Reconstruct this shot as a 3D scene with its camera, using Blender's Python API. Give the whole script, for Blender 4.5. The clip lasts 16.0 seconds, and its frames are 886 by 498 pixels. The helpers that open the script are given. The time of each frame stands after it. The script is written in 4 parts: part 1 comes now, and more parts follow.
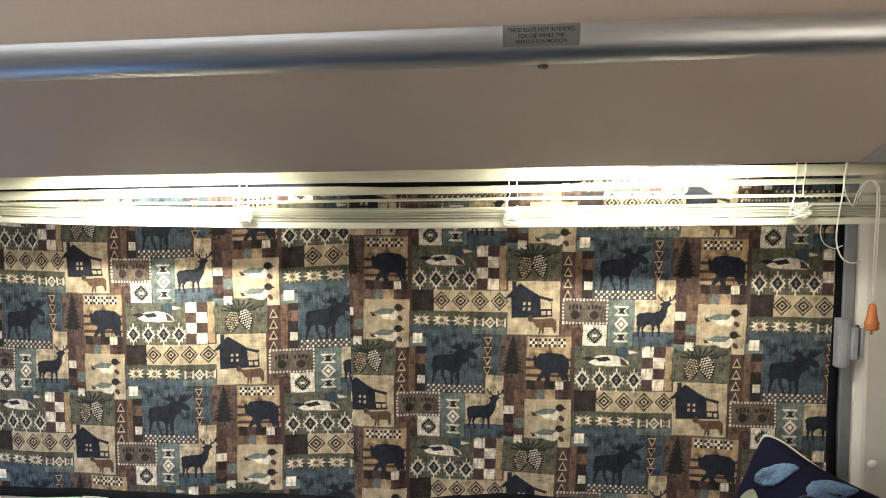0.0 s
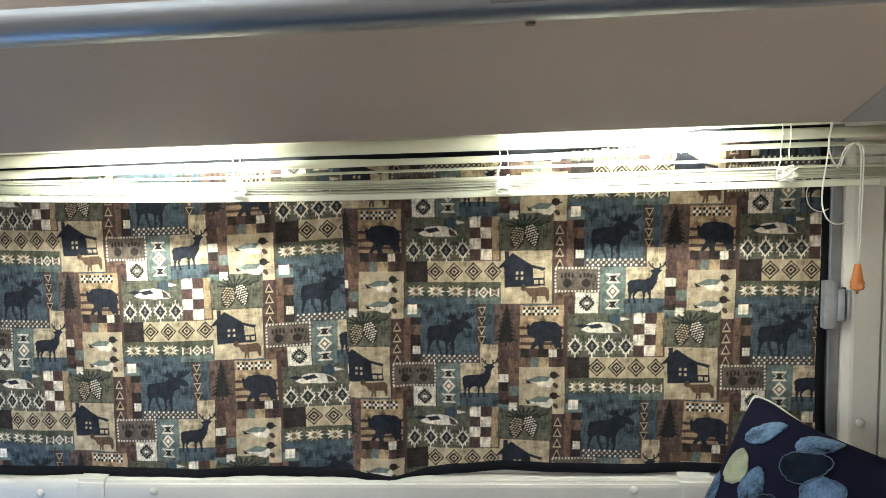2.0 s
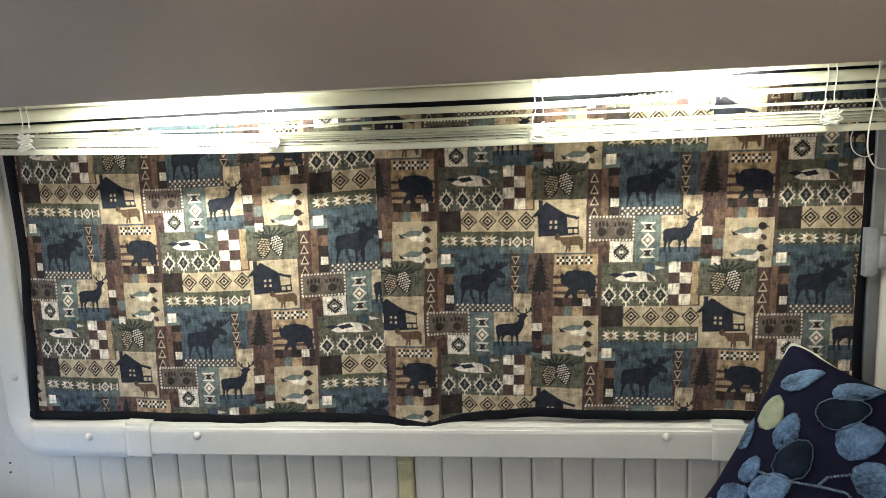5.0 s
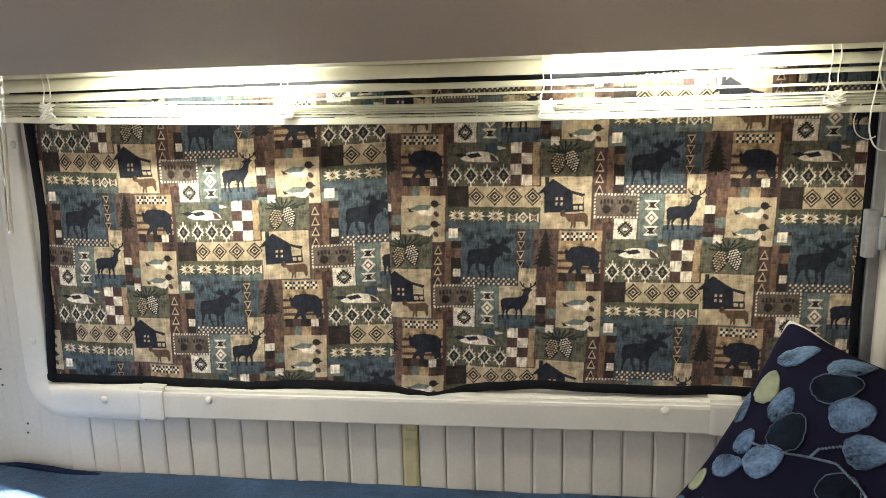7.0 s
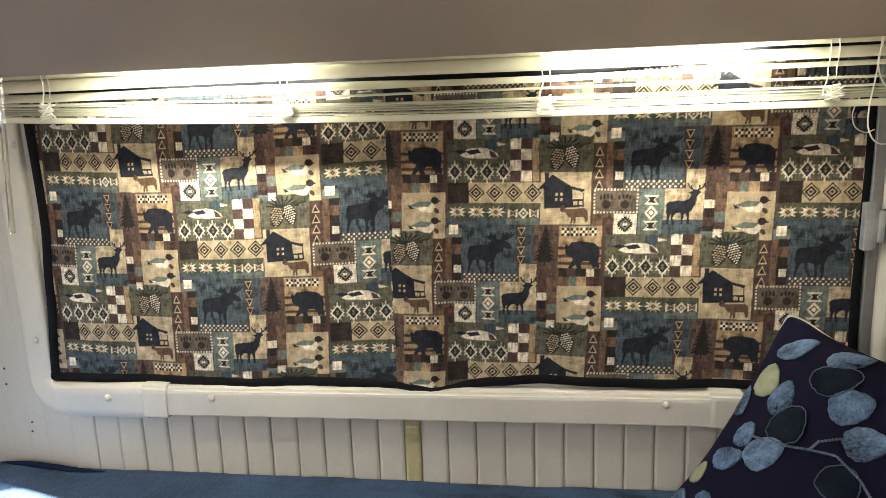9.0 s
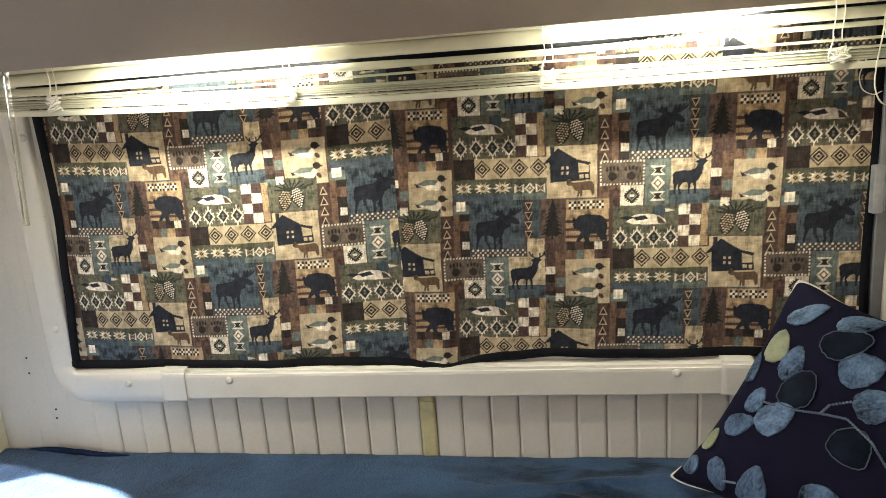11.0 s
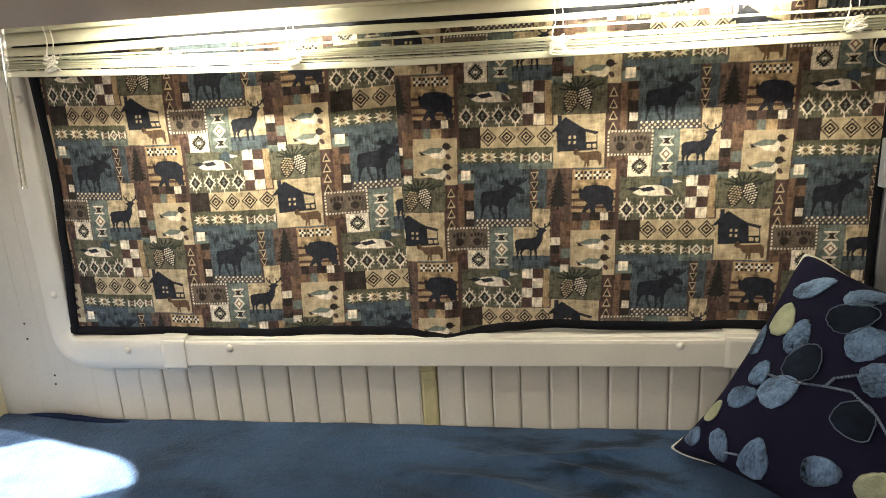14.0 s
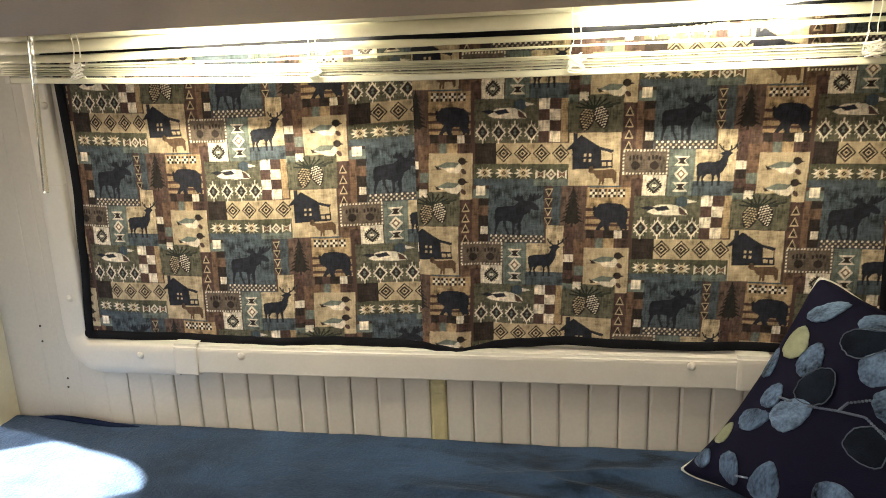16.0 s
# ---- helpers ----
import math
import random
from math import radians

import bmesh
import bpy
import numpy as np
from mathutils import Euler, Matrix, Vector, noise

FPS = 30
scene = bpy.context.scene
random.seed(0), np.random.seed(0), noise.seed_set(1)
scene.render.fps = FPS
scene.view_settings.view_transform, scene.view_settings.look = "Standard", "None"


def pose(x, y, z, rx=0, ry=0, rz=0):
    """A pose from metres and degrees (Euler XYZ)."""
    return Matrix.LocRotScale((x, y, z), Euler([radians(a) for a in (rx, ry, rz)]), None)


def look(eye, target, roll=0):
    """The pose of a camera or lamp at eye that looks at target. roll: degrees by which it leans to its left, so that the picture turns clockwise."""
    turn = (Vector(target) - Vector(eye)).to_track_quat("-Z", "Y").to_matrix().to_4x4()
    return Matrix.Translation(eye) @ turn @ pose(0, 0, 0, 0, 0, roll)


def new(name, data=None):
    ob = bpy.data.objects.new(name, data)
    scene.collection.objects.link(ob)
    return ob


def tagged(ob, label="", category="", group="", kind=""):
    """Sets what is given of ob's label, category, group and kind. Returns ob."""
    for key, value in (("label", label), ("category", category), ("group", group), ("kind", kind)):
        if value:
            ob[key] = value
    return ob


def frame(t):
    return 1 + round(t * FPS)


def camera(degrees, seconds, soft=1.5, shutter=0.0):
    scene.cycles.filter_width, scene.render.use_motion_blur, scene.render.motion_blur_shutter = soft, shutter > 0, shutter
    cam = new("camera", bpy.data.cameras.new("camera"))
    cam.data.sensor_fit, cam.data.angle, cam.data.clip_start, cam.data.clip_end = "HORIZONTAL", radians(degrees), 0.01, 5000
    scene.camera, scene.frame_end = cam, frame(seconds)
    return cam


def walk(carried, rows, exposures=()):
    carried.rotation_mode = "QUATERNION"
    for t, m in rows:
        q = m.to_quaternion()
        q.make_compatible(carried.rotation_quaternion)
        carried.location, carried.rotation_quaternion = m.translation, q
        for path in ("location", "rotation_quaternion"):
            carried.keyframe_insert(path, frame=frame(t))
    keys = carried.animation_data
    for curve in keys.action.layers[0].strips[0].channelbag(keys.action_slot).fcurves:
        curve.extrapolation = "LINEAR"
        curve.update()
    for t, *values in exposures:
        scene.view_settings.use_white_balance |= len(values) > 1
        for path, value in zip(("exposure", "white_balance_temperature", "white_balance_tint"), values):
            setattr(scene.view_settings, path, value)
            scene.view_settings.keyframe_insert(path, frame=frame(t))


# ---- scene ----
cam = camera(65.6, 16.0, soft=0.85)
PATH = [
    (0, (0.041, 0.074, 1.164), (-0.149, 2.057, 0.986), -0.9),
    (0.5, (0.037, 0.051, 1.141), (-0.11, 2.035, 0.934), -2.0),
    (1, (0.038, 0.049, 1.137), (-0.124, 2.034, 0.956), -2.3),
    (1.5, (0.043, 0.057, 1.14), (-0.123, 2.041, 0.954), -2.2),
    (2, (0.042, 0.059, 1.135), (-0.129, 2.041, 0.929), -1.9),
    (2.5, (0.045, 0.059, 1.136), (-0.135, 2.038, 0.908), -2.3),
    (3, (0.036, 0.051, 1.126), (-0.203, 2.02, 0.87), -1.8),
    (3.5, (0.028, 0.059, 1.123), (-0.213, 2.018, 0.798), -2.7),
    (6, (0.028, 0.044, 1.125), (-0.234, 1.999, 0.794), -1.9),
    (6.5, (0.028, 0.022, 1.101), (-0.248, 1.973, 0.754), -0.9),
    (7, (0.032, 0.026, 1.108), (-0.237, 1.974, 0.743), -1.5),
    (7.5, (0.036, 0.025, 1.112), (-0.239, 1.967, 0.718), -2.1),
    (8, (0.041, 0.029, 1.106), (-0.243, 1.969, 0.711), -1.7),
    (8.5, (0.032, 0.022, 1.105), (-0.26, 1.962, 0.718), -1.7),
    (8.7, (0.031, 0.023, 1.109), (-0.245, 1.967, 0.724), -1.8),
    (10.8, (0.038, 0.02, 1.123), (-0.249, 1.951, 0.689), -3.5),
    (11, (0.038, 0.017, 1.117), (-0.266, 1.942, 0.668), -4.2),
    (11.5, (0.034, 0.018, 1.114), (-0.256, 1.942, 0.653), -3.5),
    (12, (0.024, 0.021, 1.116), (-0.254, 1.94, 0.629), -3.1),
    (12.5, (0.025, 0.019, 1.103), (-0.26, 1.938, 0.619), -2.7),
    (13, (0.031, 0.022, 1.105), (-0.269, 1.935, 0.608), -4.0),
    (13.5, (0.028, 0.026, 1.105), (-0.259, 1.939, 0.595), -3.7),
    (14, (0.022, 0.024, 1.105), (-0.271, 1.933, 0.586), -3.4),
    (14.5, (0.034, 0.025, 1.104), (-0.265, 1.938, 0.605), -3.7),
    (15, (0.023, 0.019, 1.103), (-0.28, 1.936, 0.618), -2.1),
    (15.5, (0.015, 0.02, 1.106), (-0.301, 1.93, 0.606), -2.0),
    (16, (0.02, 0.017, 1.102), (-0.306, 1.934, 0.631), -2.1),
]
EXPOSURES = [(0.0, 4.55, 6100, 8), (0.8, 4.55, 5650, 2), (2.5, 4.55, 5650, 3), (3.5, 4.5, 5600, 4), (6.0, 4.45, 6050, 6), (8.0, 4.45, 6350, 8),
             (11.0, 4.45, 6550, 7), (12.5, 4.45, 6550, 7), (14.5, 4.45, 7000, 7), (16.0, 4.4, 7250, 8)]
walk(cam, [(t, look(eye, target, roll)) for t, eye, target, roll in PATH], EXPOSURES)

# ---- light ----
SUN_TRAVEL = Vector((1.0, 0.0, -0.80)).normalized()
sky_world = bpy.data.worlds.new("sky")
scene.world = sky_world
sky_world.use_nodes = True
wn = sky_world.node_tree.nodes
sky = wn.new("ShaderNodeTexSky")
sky.sky_type, sky.sun_disc, sky.dust_density = "NISHITA", False, 6.0
sky.sun_elevation = math.asin(-SUN_TRAVEL.z)
sky.sun_rotation = math.atan2(-SUN_TRAVEL.x, -SUN_TRAVEL.y)
sky_world.node_tree.links.new(sky.outputs[0], wn["Background"].inputs[0])
wn["Background"].inputs[1].default_value = 0.055

sun = new("sun", bpy.data.lights.new("sun", "SUN"))
sun.data.energy, sun.data.angle, sun.data.color = 5.0, radians(0.5), (1.0, 0.95, 0.88)
sun.matrix_world = look((0, 0, 0), SUN_TRAVEL)


def area_lamp(name, eye, target, sx, sy, watts, colour, spread=180):
    lamp = new(name, bpy.data.lights.new(name, "AREA"))
    lamp.data.shape, lamp.data.size, lamp.data.size_y = "RECTANGLE", sx, sy
    lamp.data.energy, lamp.data.color, lamp.data.spread = watts, colour, radians(spread)
    lamp.matrix_world = look(eye, target)
    return lamp


BACK, LEFT, RIGHT, ROOF = -1.15, -2.1, 1.7, 1.98
# fill lamps in the window across the aisle, front window and an added hatch
area_lamp("daylight_fill", (-1.10, BACK + 0.02, 1.16), (-1.10, 1, 1.16), 1.7, 0.36, 0.365, (1.0, 0.97, 0.92))
area_lamp("daylight_fill", (LEFT + 0.01, 0.75, 1.22), (1.0, 0.75, 0.9), 0.66, 0.5, 0.25, (1.0, 0.95, 0.86))
area_lamp("daylight_fill", (-1.45, -0.20, ROOF - 0.004), (-1.45, -0.20, 0.0), 0.62, 0.62, 0.17, (1.0, 0.97, 0.92))
# tubes behind the locker's lower edge, one pair before the blind and one pair added behind it to brighten the cloth:
# middle, length, y, height, watts
TUBES = ((-0.49, 0.28, 0.955, 1.214, 0.120), (0.225, 0.32, 0.965, 1.214, 0.075), (-0.45, 0.32, 1.118, 1.216, 0.085), (0.215, 0.32, 1.118, 1.216, 0.095))
for tx, tl, ty, tz, tw in TUBES:
    low = ty < 1.1
    area_lamp("tube_light", (tx, ty, tz), (tx, ty + 0.1, tz - (0.094 if low else 0.080)), tl, 0.030 if low else 0.02, tw, (1.0, 0.965, 0.78), 105 if low else 65)


# ---- materials ----
def material(name, colour, rough=0.6, metal=0.0, vary=0.08, scale=6.0, fine=90.0, bump=0.15, depth=0.002, sheen=0.0, streak=None, spec=0.5):
    m = bpy.data.materials.new(name)
    m.use_nodes = True
    n, l = m.node_tree.nodes, m.node_tree.links
    b = n["Principled BSDF"]
    b.inputs["Roughness"].default_value, b.inputs["Metallic"].default_value = rough, metal
    b.inputs["Specular IOR Level"].default_value = spec
    co = n.new("ShaderNodeTexCoord")
    src = co.outputs["Object"]
    if streak:
        mp = n.new("ShaderNodeMapping")
        mp.inputs["Scale"].default_value = streak
        l.new(src, mp.inputs[0])
        src = mp.outputs[0]
    big, small = n.new("ShaderNodeTexNoise"), n.new("ShaderNodeTexNoise")
    big.inputs["Scale"].default_value, small.inputs["Scale"].default_value = scale, fine
    big.inputs["Detail"].default_value, small.inputs["Detail"].default_value = 5, 4
    l.new(src, big.inputs["Vector"]), l.new(src, small.inputs["Vector"])
    mixn = n.new("ShaderNodeMath")
    mixn.operation = "MULTIPLY_ADD"
    l.new(small.outputs[0], mixn.inputs[0])
    mixn.inputs[1].default_value = 0.5
    l.new(big.outputs[0], mixn.inputs[2])
    ramp = n.new("ShaderNodeValToRGB")
    lo = [max(0.0, c * (1 - vary * 2)) for c in colour]
    hi = [min(1.0, c * (1 + vary * 1.4)) for c in colour]
    ramp.color_ramp.elements[0].position, ramp.color_ramp.elements[1].position = 0.45, 1.05
    ramp.color_ramp.elements[0].color, ramp.color_ramp.elements[1].color = (*lo, 1), (*hi, 1)
    l.new(mixn.outputs[0], ramp.inputs[0])
    l.new(ramp.outputs[0], b.inputs["Base Color"])
    rr = n.new("ShaderNodeMapRange")
    rr.inputs["To Min"].default_value, rr.inputs["To Max"].default_value = max(0.05, rough - 0.1), min(1.0, rough + 0.1)
    l.new(big.outputs[0], rr.inputs[0]), l.new(rr.outputs[0], b.inputs["Roughness"])
    bp = n.new("ShaderNodeBump")
    bp.inputs["Strength"].default_value, bp.inputs["Distance"].default_value = bump, depth
    l.new(small.outputs[0], bp.inputs["Height"]), l.new(bp.outputs[0], b.inputs["Normal"])
    if sheen:
        b.inputs["Sheen Weight"].default_value, b.inputs["Sheen Roughness"].default_value = sheen, 0.4
    return m


WALL = material("wall_vinyl", (0.55, 0.50, 0.43), 0.5, vary=0.05, scale=5, fine=160, bump=0.08)
TRIM = material("trim_plastic", (0.60, 0.558, 0.497), 0.42, vary=0.04, scale=9, fine=220, bump=0.05)
CREAM = material("cream_panel", (0.72, 0.65, 0.48), 0.5, vary=0.05)
LOCKER = material("locker_laminate", (0.45, 0.372, 0.308), 0.55, vary=0.05, scale=4, fine=240, bump=0.12)
# greyer laminate colour that holds the shade at the locker's end
END_SHADE = material("locker_end_shade", (0.335, 0.325, 0.315), 0.6, vary=0.08, scale=5, fine=240, bump=0.12)
PUTTY = material("yellowed_vinyl", (0.52, 0.45, 0.25), 0.5, vary=0.12, scale=12)
ALU = material("brushed_aluminium", (0.52, 0.53, 0.55), 0.42, 1.0, vary=0.08, scale=8, fine=120, bump=0.05, streak=(0.08, 4, 4))
PLATE = material("label_plate", (0.27, 0.27, 0.27), 0.42, 1.0, vary=0.06, scale=30)
INK = material("ink", (0.03, 0.03, 0.03), 0.6)
DARK_STEEL = material("dull_screw", (0.10, 0.09, 0.08), 0.5, 0.7)
STEEL = material("latch_metal", (0.45, 0.47, 0.50), 0.42, 0.6, vary=0.1, scale=40)
CHANNEL = material("window_channel", (0.30, 0.31, 0.33), 0.4, 0.7, vary=0.08, scale=30)
SLAT = material("slat_enamel", (0.62, 0.60, 0.475), 0.4, vary=0.04, scale=7, bump=0.03)
CORD = material("white_cord", (0.84, 0.81, 0.74), 0.7, vary=0.05, fine=700, bump=0.3)
BIND = material("black_binding", (0.009, 0.009, 0.011), 0.9, vary=0.2, scale=30, fine=900, bump=0.4, spec=0.1)
WOOD = material("tassel_wood", (0.58, 0.20, 0.055), 0.35, vary=0.15, scale=60, streak=(1, 1, 0.2))
FLEECE = material("blue_fleece", (0.031, 0.061, 0.118), 0.95, vary=0.24, scale=7, fine=230, bump=0.55, depth=0.004, sheen=0.12, spec=0.1)
# shade behind the hem, put into a darker fleece colour
HEM_SHADE = material("hem_shade_fleece", (0.010, 0.016, 0.042), 0.95, vary=0.2, scale=20, fine=300, bump=0.4, spec=0.05)
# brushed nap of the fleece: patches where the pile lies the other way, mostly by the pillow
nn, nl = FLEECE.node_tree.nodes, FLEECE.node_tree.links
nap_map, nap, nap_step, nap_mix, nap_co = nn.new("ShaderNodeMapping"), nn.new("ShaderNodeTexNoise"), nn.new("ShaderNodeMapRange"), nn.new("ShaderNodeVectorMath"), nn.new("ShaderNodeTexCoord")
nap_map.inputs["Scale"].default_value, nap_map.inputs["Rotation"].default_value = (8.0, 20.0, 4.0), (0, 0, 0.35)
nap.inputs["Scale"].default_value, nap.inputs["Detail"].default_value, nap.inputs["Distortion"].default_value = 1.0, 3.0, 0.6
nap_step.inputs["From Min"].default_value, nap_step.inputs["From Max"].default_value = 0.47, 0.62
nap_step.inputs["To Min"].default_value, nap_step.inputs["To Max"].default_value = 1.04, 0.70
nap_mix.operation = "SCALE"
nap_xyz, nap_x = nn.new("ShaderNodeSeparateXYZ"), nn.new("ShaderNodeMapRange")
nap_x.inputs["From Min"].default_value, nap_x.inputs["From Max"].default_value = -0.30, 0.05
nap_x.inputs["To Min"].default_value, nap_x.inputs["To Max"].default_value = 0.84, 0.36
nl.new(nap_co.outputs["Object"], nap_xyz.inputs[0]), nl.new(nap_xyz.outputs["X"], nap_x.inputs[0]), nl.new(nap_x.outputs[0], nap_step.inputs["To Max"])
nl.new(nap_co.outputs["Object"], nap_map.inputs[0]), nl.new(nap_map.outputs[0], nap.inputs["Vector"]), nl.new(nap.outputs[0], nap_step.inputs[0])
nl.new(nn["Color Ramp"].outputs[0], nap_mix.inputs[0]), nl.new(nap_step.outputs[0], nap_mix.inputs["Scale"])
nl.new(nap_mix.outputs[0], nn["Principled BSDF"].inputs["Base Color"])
NAVY = material("navy_cotton", (0.0080, 0.0078, 0.0205), 0.9, vary=0.12, scale=10, fine=700, bump=0.35, spec=0.1)
LEAF_BLUE = material("blue_applique", (0.070, 0.110, 0.178), 0.95, vary=0.85, scale=38, fine=300, streak=(1.0, 1.0, 0.45), bump=1.0, depth=0.003, sheen=0.1, spec=0.05)
LEAF_PALE = material("pale_blue_applique", (0.095, 0.145, 0.225), 0.95, vary=0.80, scale=34, fine=300, streak=(0.5, 1.0, 1.0), bump=1.0, depth=0.003, sheen=0.1, spec=0.05)
LEAF_CREAM = material("cream_applique", (0.26, 0.275, 0.19), 0.9, vary=0.14, scale=60, fine=500, bump=0.5, spec=0.1)
LEAF_DARK = material("charcoal_applique", (0.010, 0.014, 0.023), 0.9, vary=0.3, scale=40, fine=500, bump=0.5, spec=0.05)
STITCH = material("grey_blue_stitching", (0.15, 0.185, 0.25), 0.85, vary=0.2, fine=900, bump=0.5, spec=0.1)
EDGING = material("dull_blue_edging", (0.095, 0.118, 0.160), 0.9, vary=0.25, fine=900, bump=0.5, spec=0.05)
PIPING = material("cream_piping", (0.66, 0.63, 0.55), 0.8, vary=0.08, fine=900, bump=0.3)
CARPET = material("carpet", (0.28, 0.25, 0.21), 0.95, vary=0.2, fine=400, bump=0.6)
CLEAR = bpy.data.materials.new("clear_plastic")
CLEAR.use_nodes = True
cb = CLEAR.node_tree.nodes["Principled BSDF"]
cb.inputs["Base Color"].default_value, cb.inputs["Roughness"].default_value = (0.93, 0.93, 0.90, 1), 0.06
cb.inputs["Transmission Weight"].default_value = 0.96
cb.inputs["IOR"].default_value = 1.45
GLASS = bpy.data.materials.new("window_glass")
GLASS.use_nodes = True
gb = GLASS.node_tree.nodes["Principled BSDF"]
gb.inputs["Roughness"].default_value, gb.inputs["Transmission Weight"].default_value = 0.02, 1.0
SUN_DIM = bpy.data.materials.new("sun_dimmer")
SUN_DIM.use_nodes = True
dim_shader = SUN_DIM.node_tree.nodes.new("ShaderNodeBsdfTransparent")
dim_shader.inputs[0].default_value = (0.30, 0.315, 0.335, 1)
SUN_DIM.node_tree.links.new(dim_shader.outputs[0], SUN_DIM.node_tree.nodes["Material Output"].inputs[0])
GLOW = bpy.data.materials.new("lamp_diffuser")
GLOW.use_nodes = True
eb = GLOW.node_tree.nodes["Principled BSDF"]
eb.inputs["Emission Color"].default_value, eb.inputs["Emission Strength"].default_value = (1, 0.95, 0.8, 1), 0.6


# ---- mesh helpers ----
def part(name, bm, mat, parent=None, label="", smooth=False):
    me = bpy.data.meshes.new(name)
    if smooth:
        for f in bm.faces:
            f.smooth = True
    bm.to_mesh(me)
    bm.free()
    me.materials.append(mat)
    ob = new(name, me)
    ob.parent = parent
    if label:
        tagged(ob, label)
    return ob


def thing(name, label, category, group="", kind="", at=(0, 0, 0)):
    ob = new(name)
    ob.location = at
    ob.empty_display_size = 0.05
    return tagged(ob, label, category, group, kind)


def box(x0, x1, y0, y1, z0, z1, bevel=0.0, seg=2, bm=None):
    out = bm or bmesh.new()
    geo = bmesh.ops.create_cube(out, size=1.0, matrix=Matrix.LocRotScale(((x0 + x1) / 2, (y0 + y1) / 2, (z0 + z1) / 2), None, (abs(x1 - x0), abs(y1 - y0), abs(z1 - z0))))
    if bevel:
        edges = {e for v in geo["verts"] for e in v.link_edges}
        bmesh.ops.bevel(out, geom=list(edges), offset=bevel, segments=seg, affect="EDGES", profile=0.5)
    return out


def sheet(rows, closed=False, bm=None, flip=False):
    """A skin over a list of rows of points."""
    out = bm or bmesh.new()
    vs = [[out.verts.new(p) for p in r] for r in rows]
    for i in range(len(vs) - 1):
        m = len(vs[i])
        for j in range(m if closed else m - 1):
            q = [vs[i][j], vs[i][(j + 1) % m], vs[i + 1][(j + 1) % m], vs[i + 1][j]]
            out.faces.new(q[::-1] if flip else q)
    if closed:
        out.faces.new(vs[0][::-1]), out.faces.new(vs[-1])
    bmesh.ops.recalc_face_normals(out, faces=out.faces)
    return out


def extrude_x(profile, x0, x1, steps=1, lift=None):
    """A closed (y, z) profile drawn along x."""
    rows = []
    for i in range(steps + 1):
        x = x0 + (x1 - x0) * i / steps
        d = lift(x) if lift else 0.0
        rows.append([(x, y, z + d) for y, z in profile])
    return sheet(rows, closed=True)


def tube(points, radius, sides=8, bm=None):
    """A round cord along points."""
    pts = [Vector(p) for p in points]
    rows = []
    for i, p in enumerate(pts):
        d = (pts[min(i + 1, len(pts) - 1)] - pts[max(i - 1, 0)]).normalized()
        a = d.cross(Vector((0.3, -0.8, 0.52))).normalized()
        b = d.cross(a)
        r = radius[i] if isinstance(radius, (list, tuple)) else radius
        rows.append([p + (a * math.cos(k * math.tau / sides) + b * math.sin(k * math.tau / sides)) * r for k in range(sides)])
    return sheet(rows, closed=True, bm=bm)


def flow(points, n=8):
    """A smooth run of points through the given ones."""
    p = [Vector(q) for q in points]
    p = [2 * p[0] - p[1]] + p + [2 * p[-1] - p[-2]]
    out = []
    for i in range(1, len(p) - 2):
        for k in range(n):
            t = k / n
            out.append(0.5 * (2 * p[i] + (p[i + 1] - p[i - 1]) * t + (2 * p[i - 1] - 5 * p[i] + 4 * p[i + 1] - p[i + 2]) * t * t + (3 * p[i] - p[i - 1] - 3 * p[i + 1] + p[i + 2]) * t ** 3))
    return out + [p[-2]]


def lathe(profile, at, sides=20):
    """(radius, z) turned round a vertical axis."""
    return sheet([[(at[0] + r * math.cos(k * math.tau / sides), at[1] + r * math.sin(k * math.tau / sides), at[2] + z) for k in range(sides)] for r, z in profile], closed=True)


def glide(x, knots):
    """Smooth steps through (x, value) knots."""
    for (xa, va), (xb, vb) in zip(knots, knots[1:]):
        if x <= xb:
            s = min(1.0, max(0.0, (x - xa) / (xb - xa)))
            return va + (vb - va) * s * s * (3 - 2 * s)
    return knots[-1][1]


def cap_screw(at, parent, r=0.0075):
    rows = []
    for i in range(6):
        a = i / 5 * math.pi / 2
        rows.append([(at[0] + math.cos(k * math.tau / 14) * r * math.cos(a), at[1] - 0.006 * math.sin(a), at[2] + math.sin(k * math.tau / 14) * r * math.cos(a)) for k in range(14)])
    return part("screw_cap", sheet(rows, closed=True), TRIM, parent, smooth=True)


# ---- the vehicle's shell ----
WALL_Y = 1.165
tagged(part("floor", box(LEFT, RIGHT, BACK, 1.25, -0.06, 0.0), CARPET), "beige carpeted vehicle floor", "floor", kind="structure")
# the roof hatch is unseen, added to bring fill light from above
roof = bmesh.new()
for x0, x1, y0, y1 in ((LEFT, -1.78, BACK, 1.25), (-1.12, RIGHT, BACK, 1.25), (-1.78, -1.12, BACK, -0.53), (-1.78, -1.12, 0.13, 1.25)):
    box(x0, x1, y0, y1, ROOF, ROOF + 0.05, bm=roof)
tagged(part("ceiling", roof, WALL), "off-white vehicle ceiling with an added hatch opening for fill light", "ceiling", kind="structure")

wall_n = bmesh.new()
WX0, WX1, WZ0, WZ1 = -0.84, 0.50, 0.68, 1.16
for x0, x1, z0, z1 in ((LEFT, WX0, 0, ROOF), (WX1, RIGHT, 0, ROOF), (WX0, WX1, 0, WZ0), (WX0, WX1, WZ1, ROOF)):
    box(x0, x1, WALL_Y, WALL_Y + 0.05, z0, z1, bm=wall_n)
wall_north = tagged(part("wall_north", wall_n, WALL), "off-white vinyl side wall of the vehicle", "wall", kind="structure")
win = thing("window_1", "wide side window hidden behind a fabric cover", "window", kind="structure")
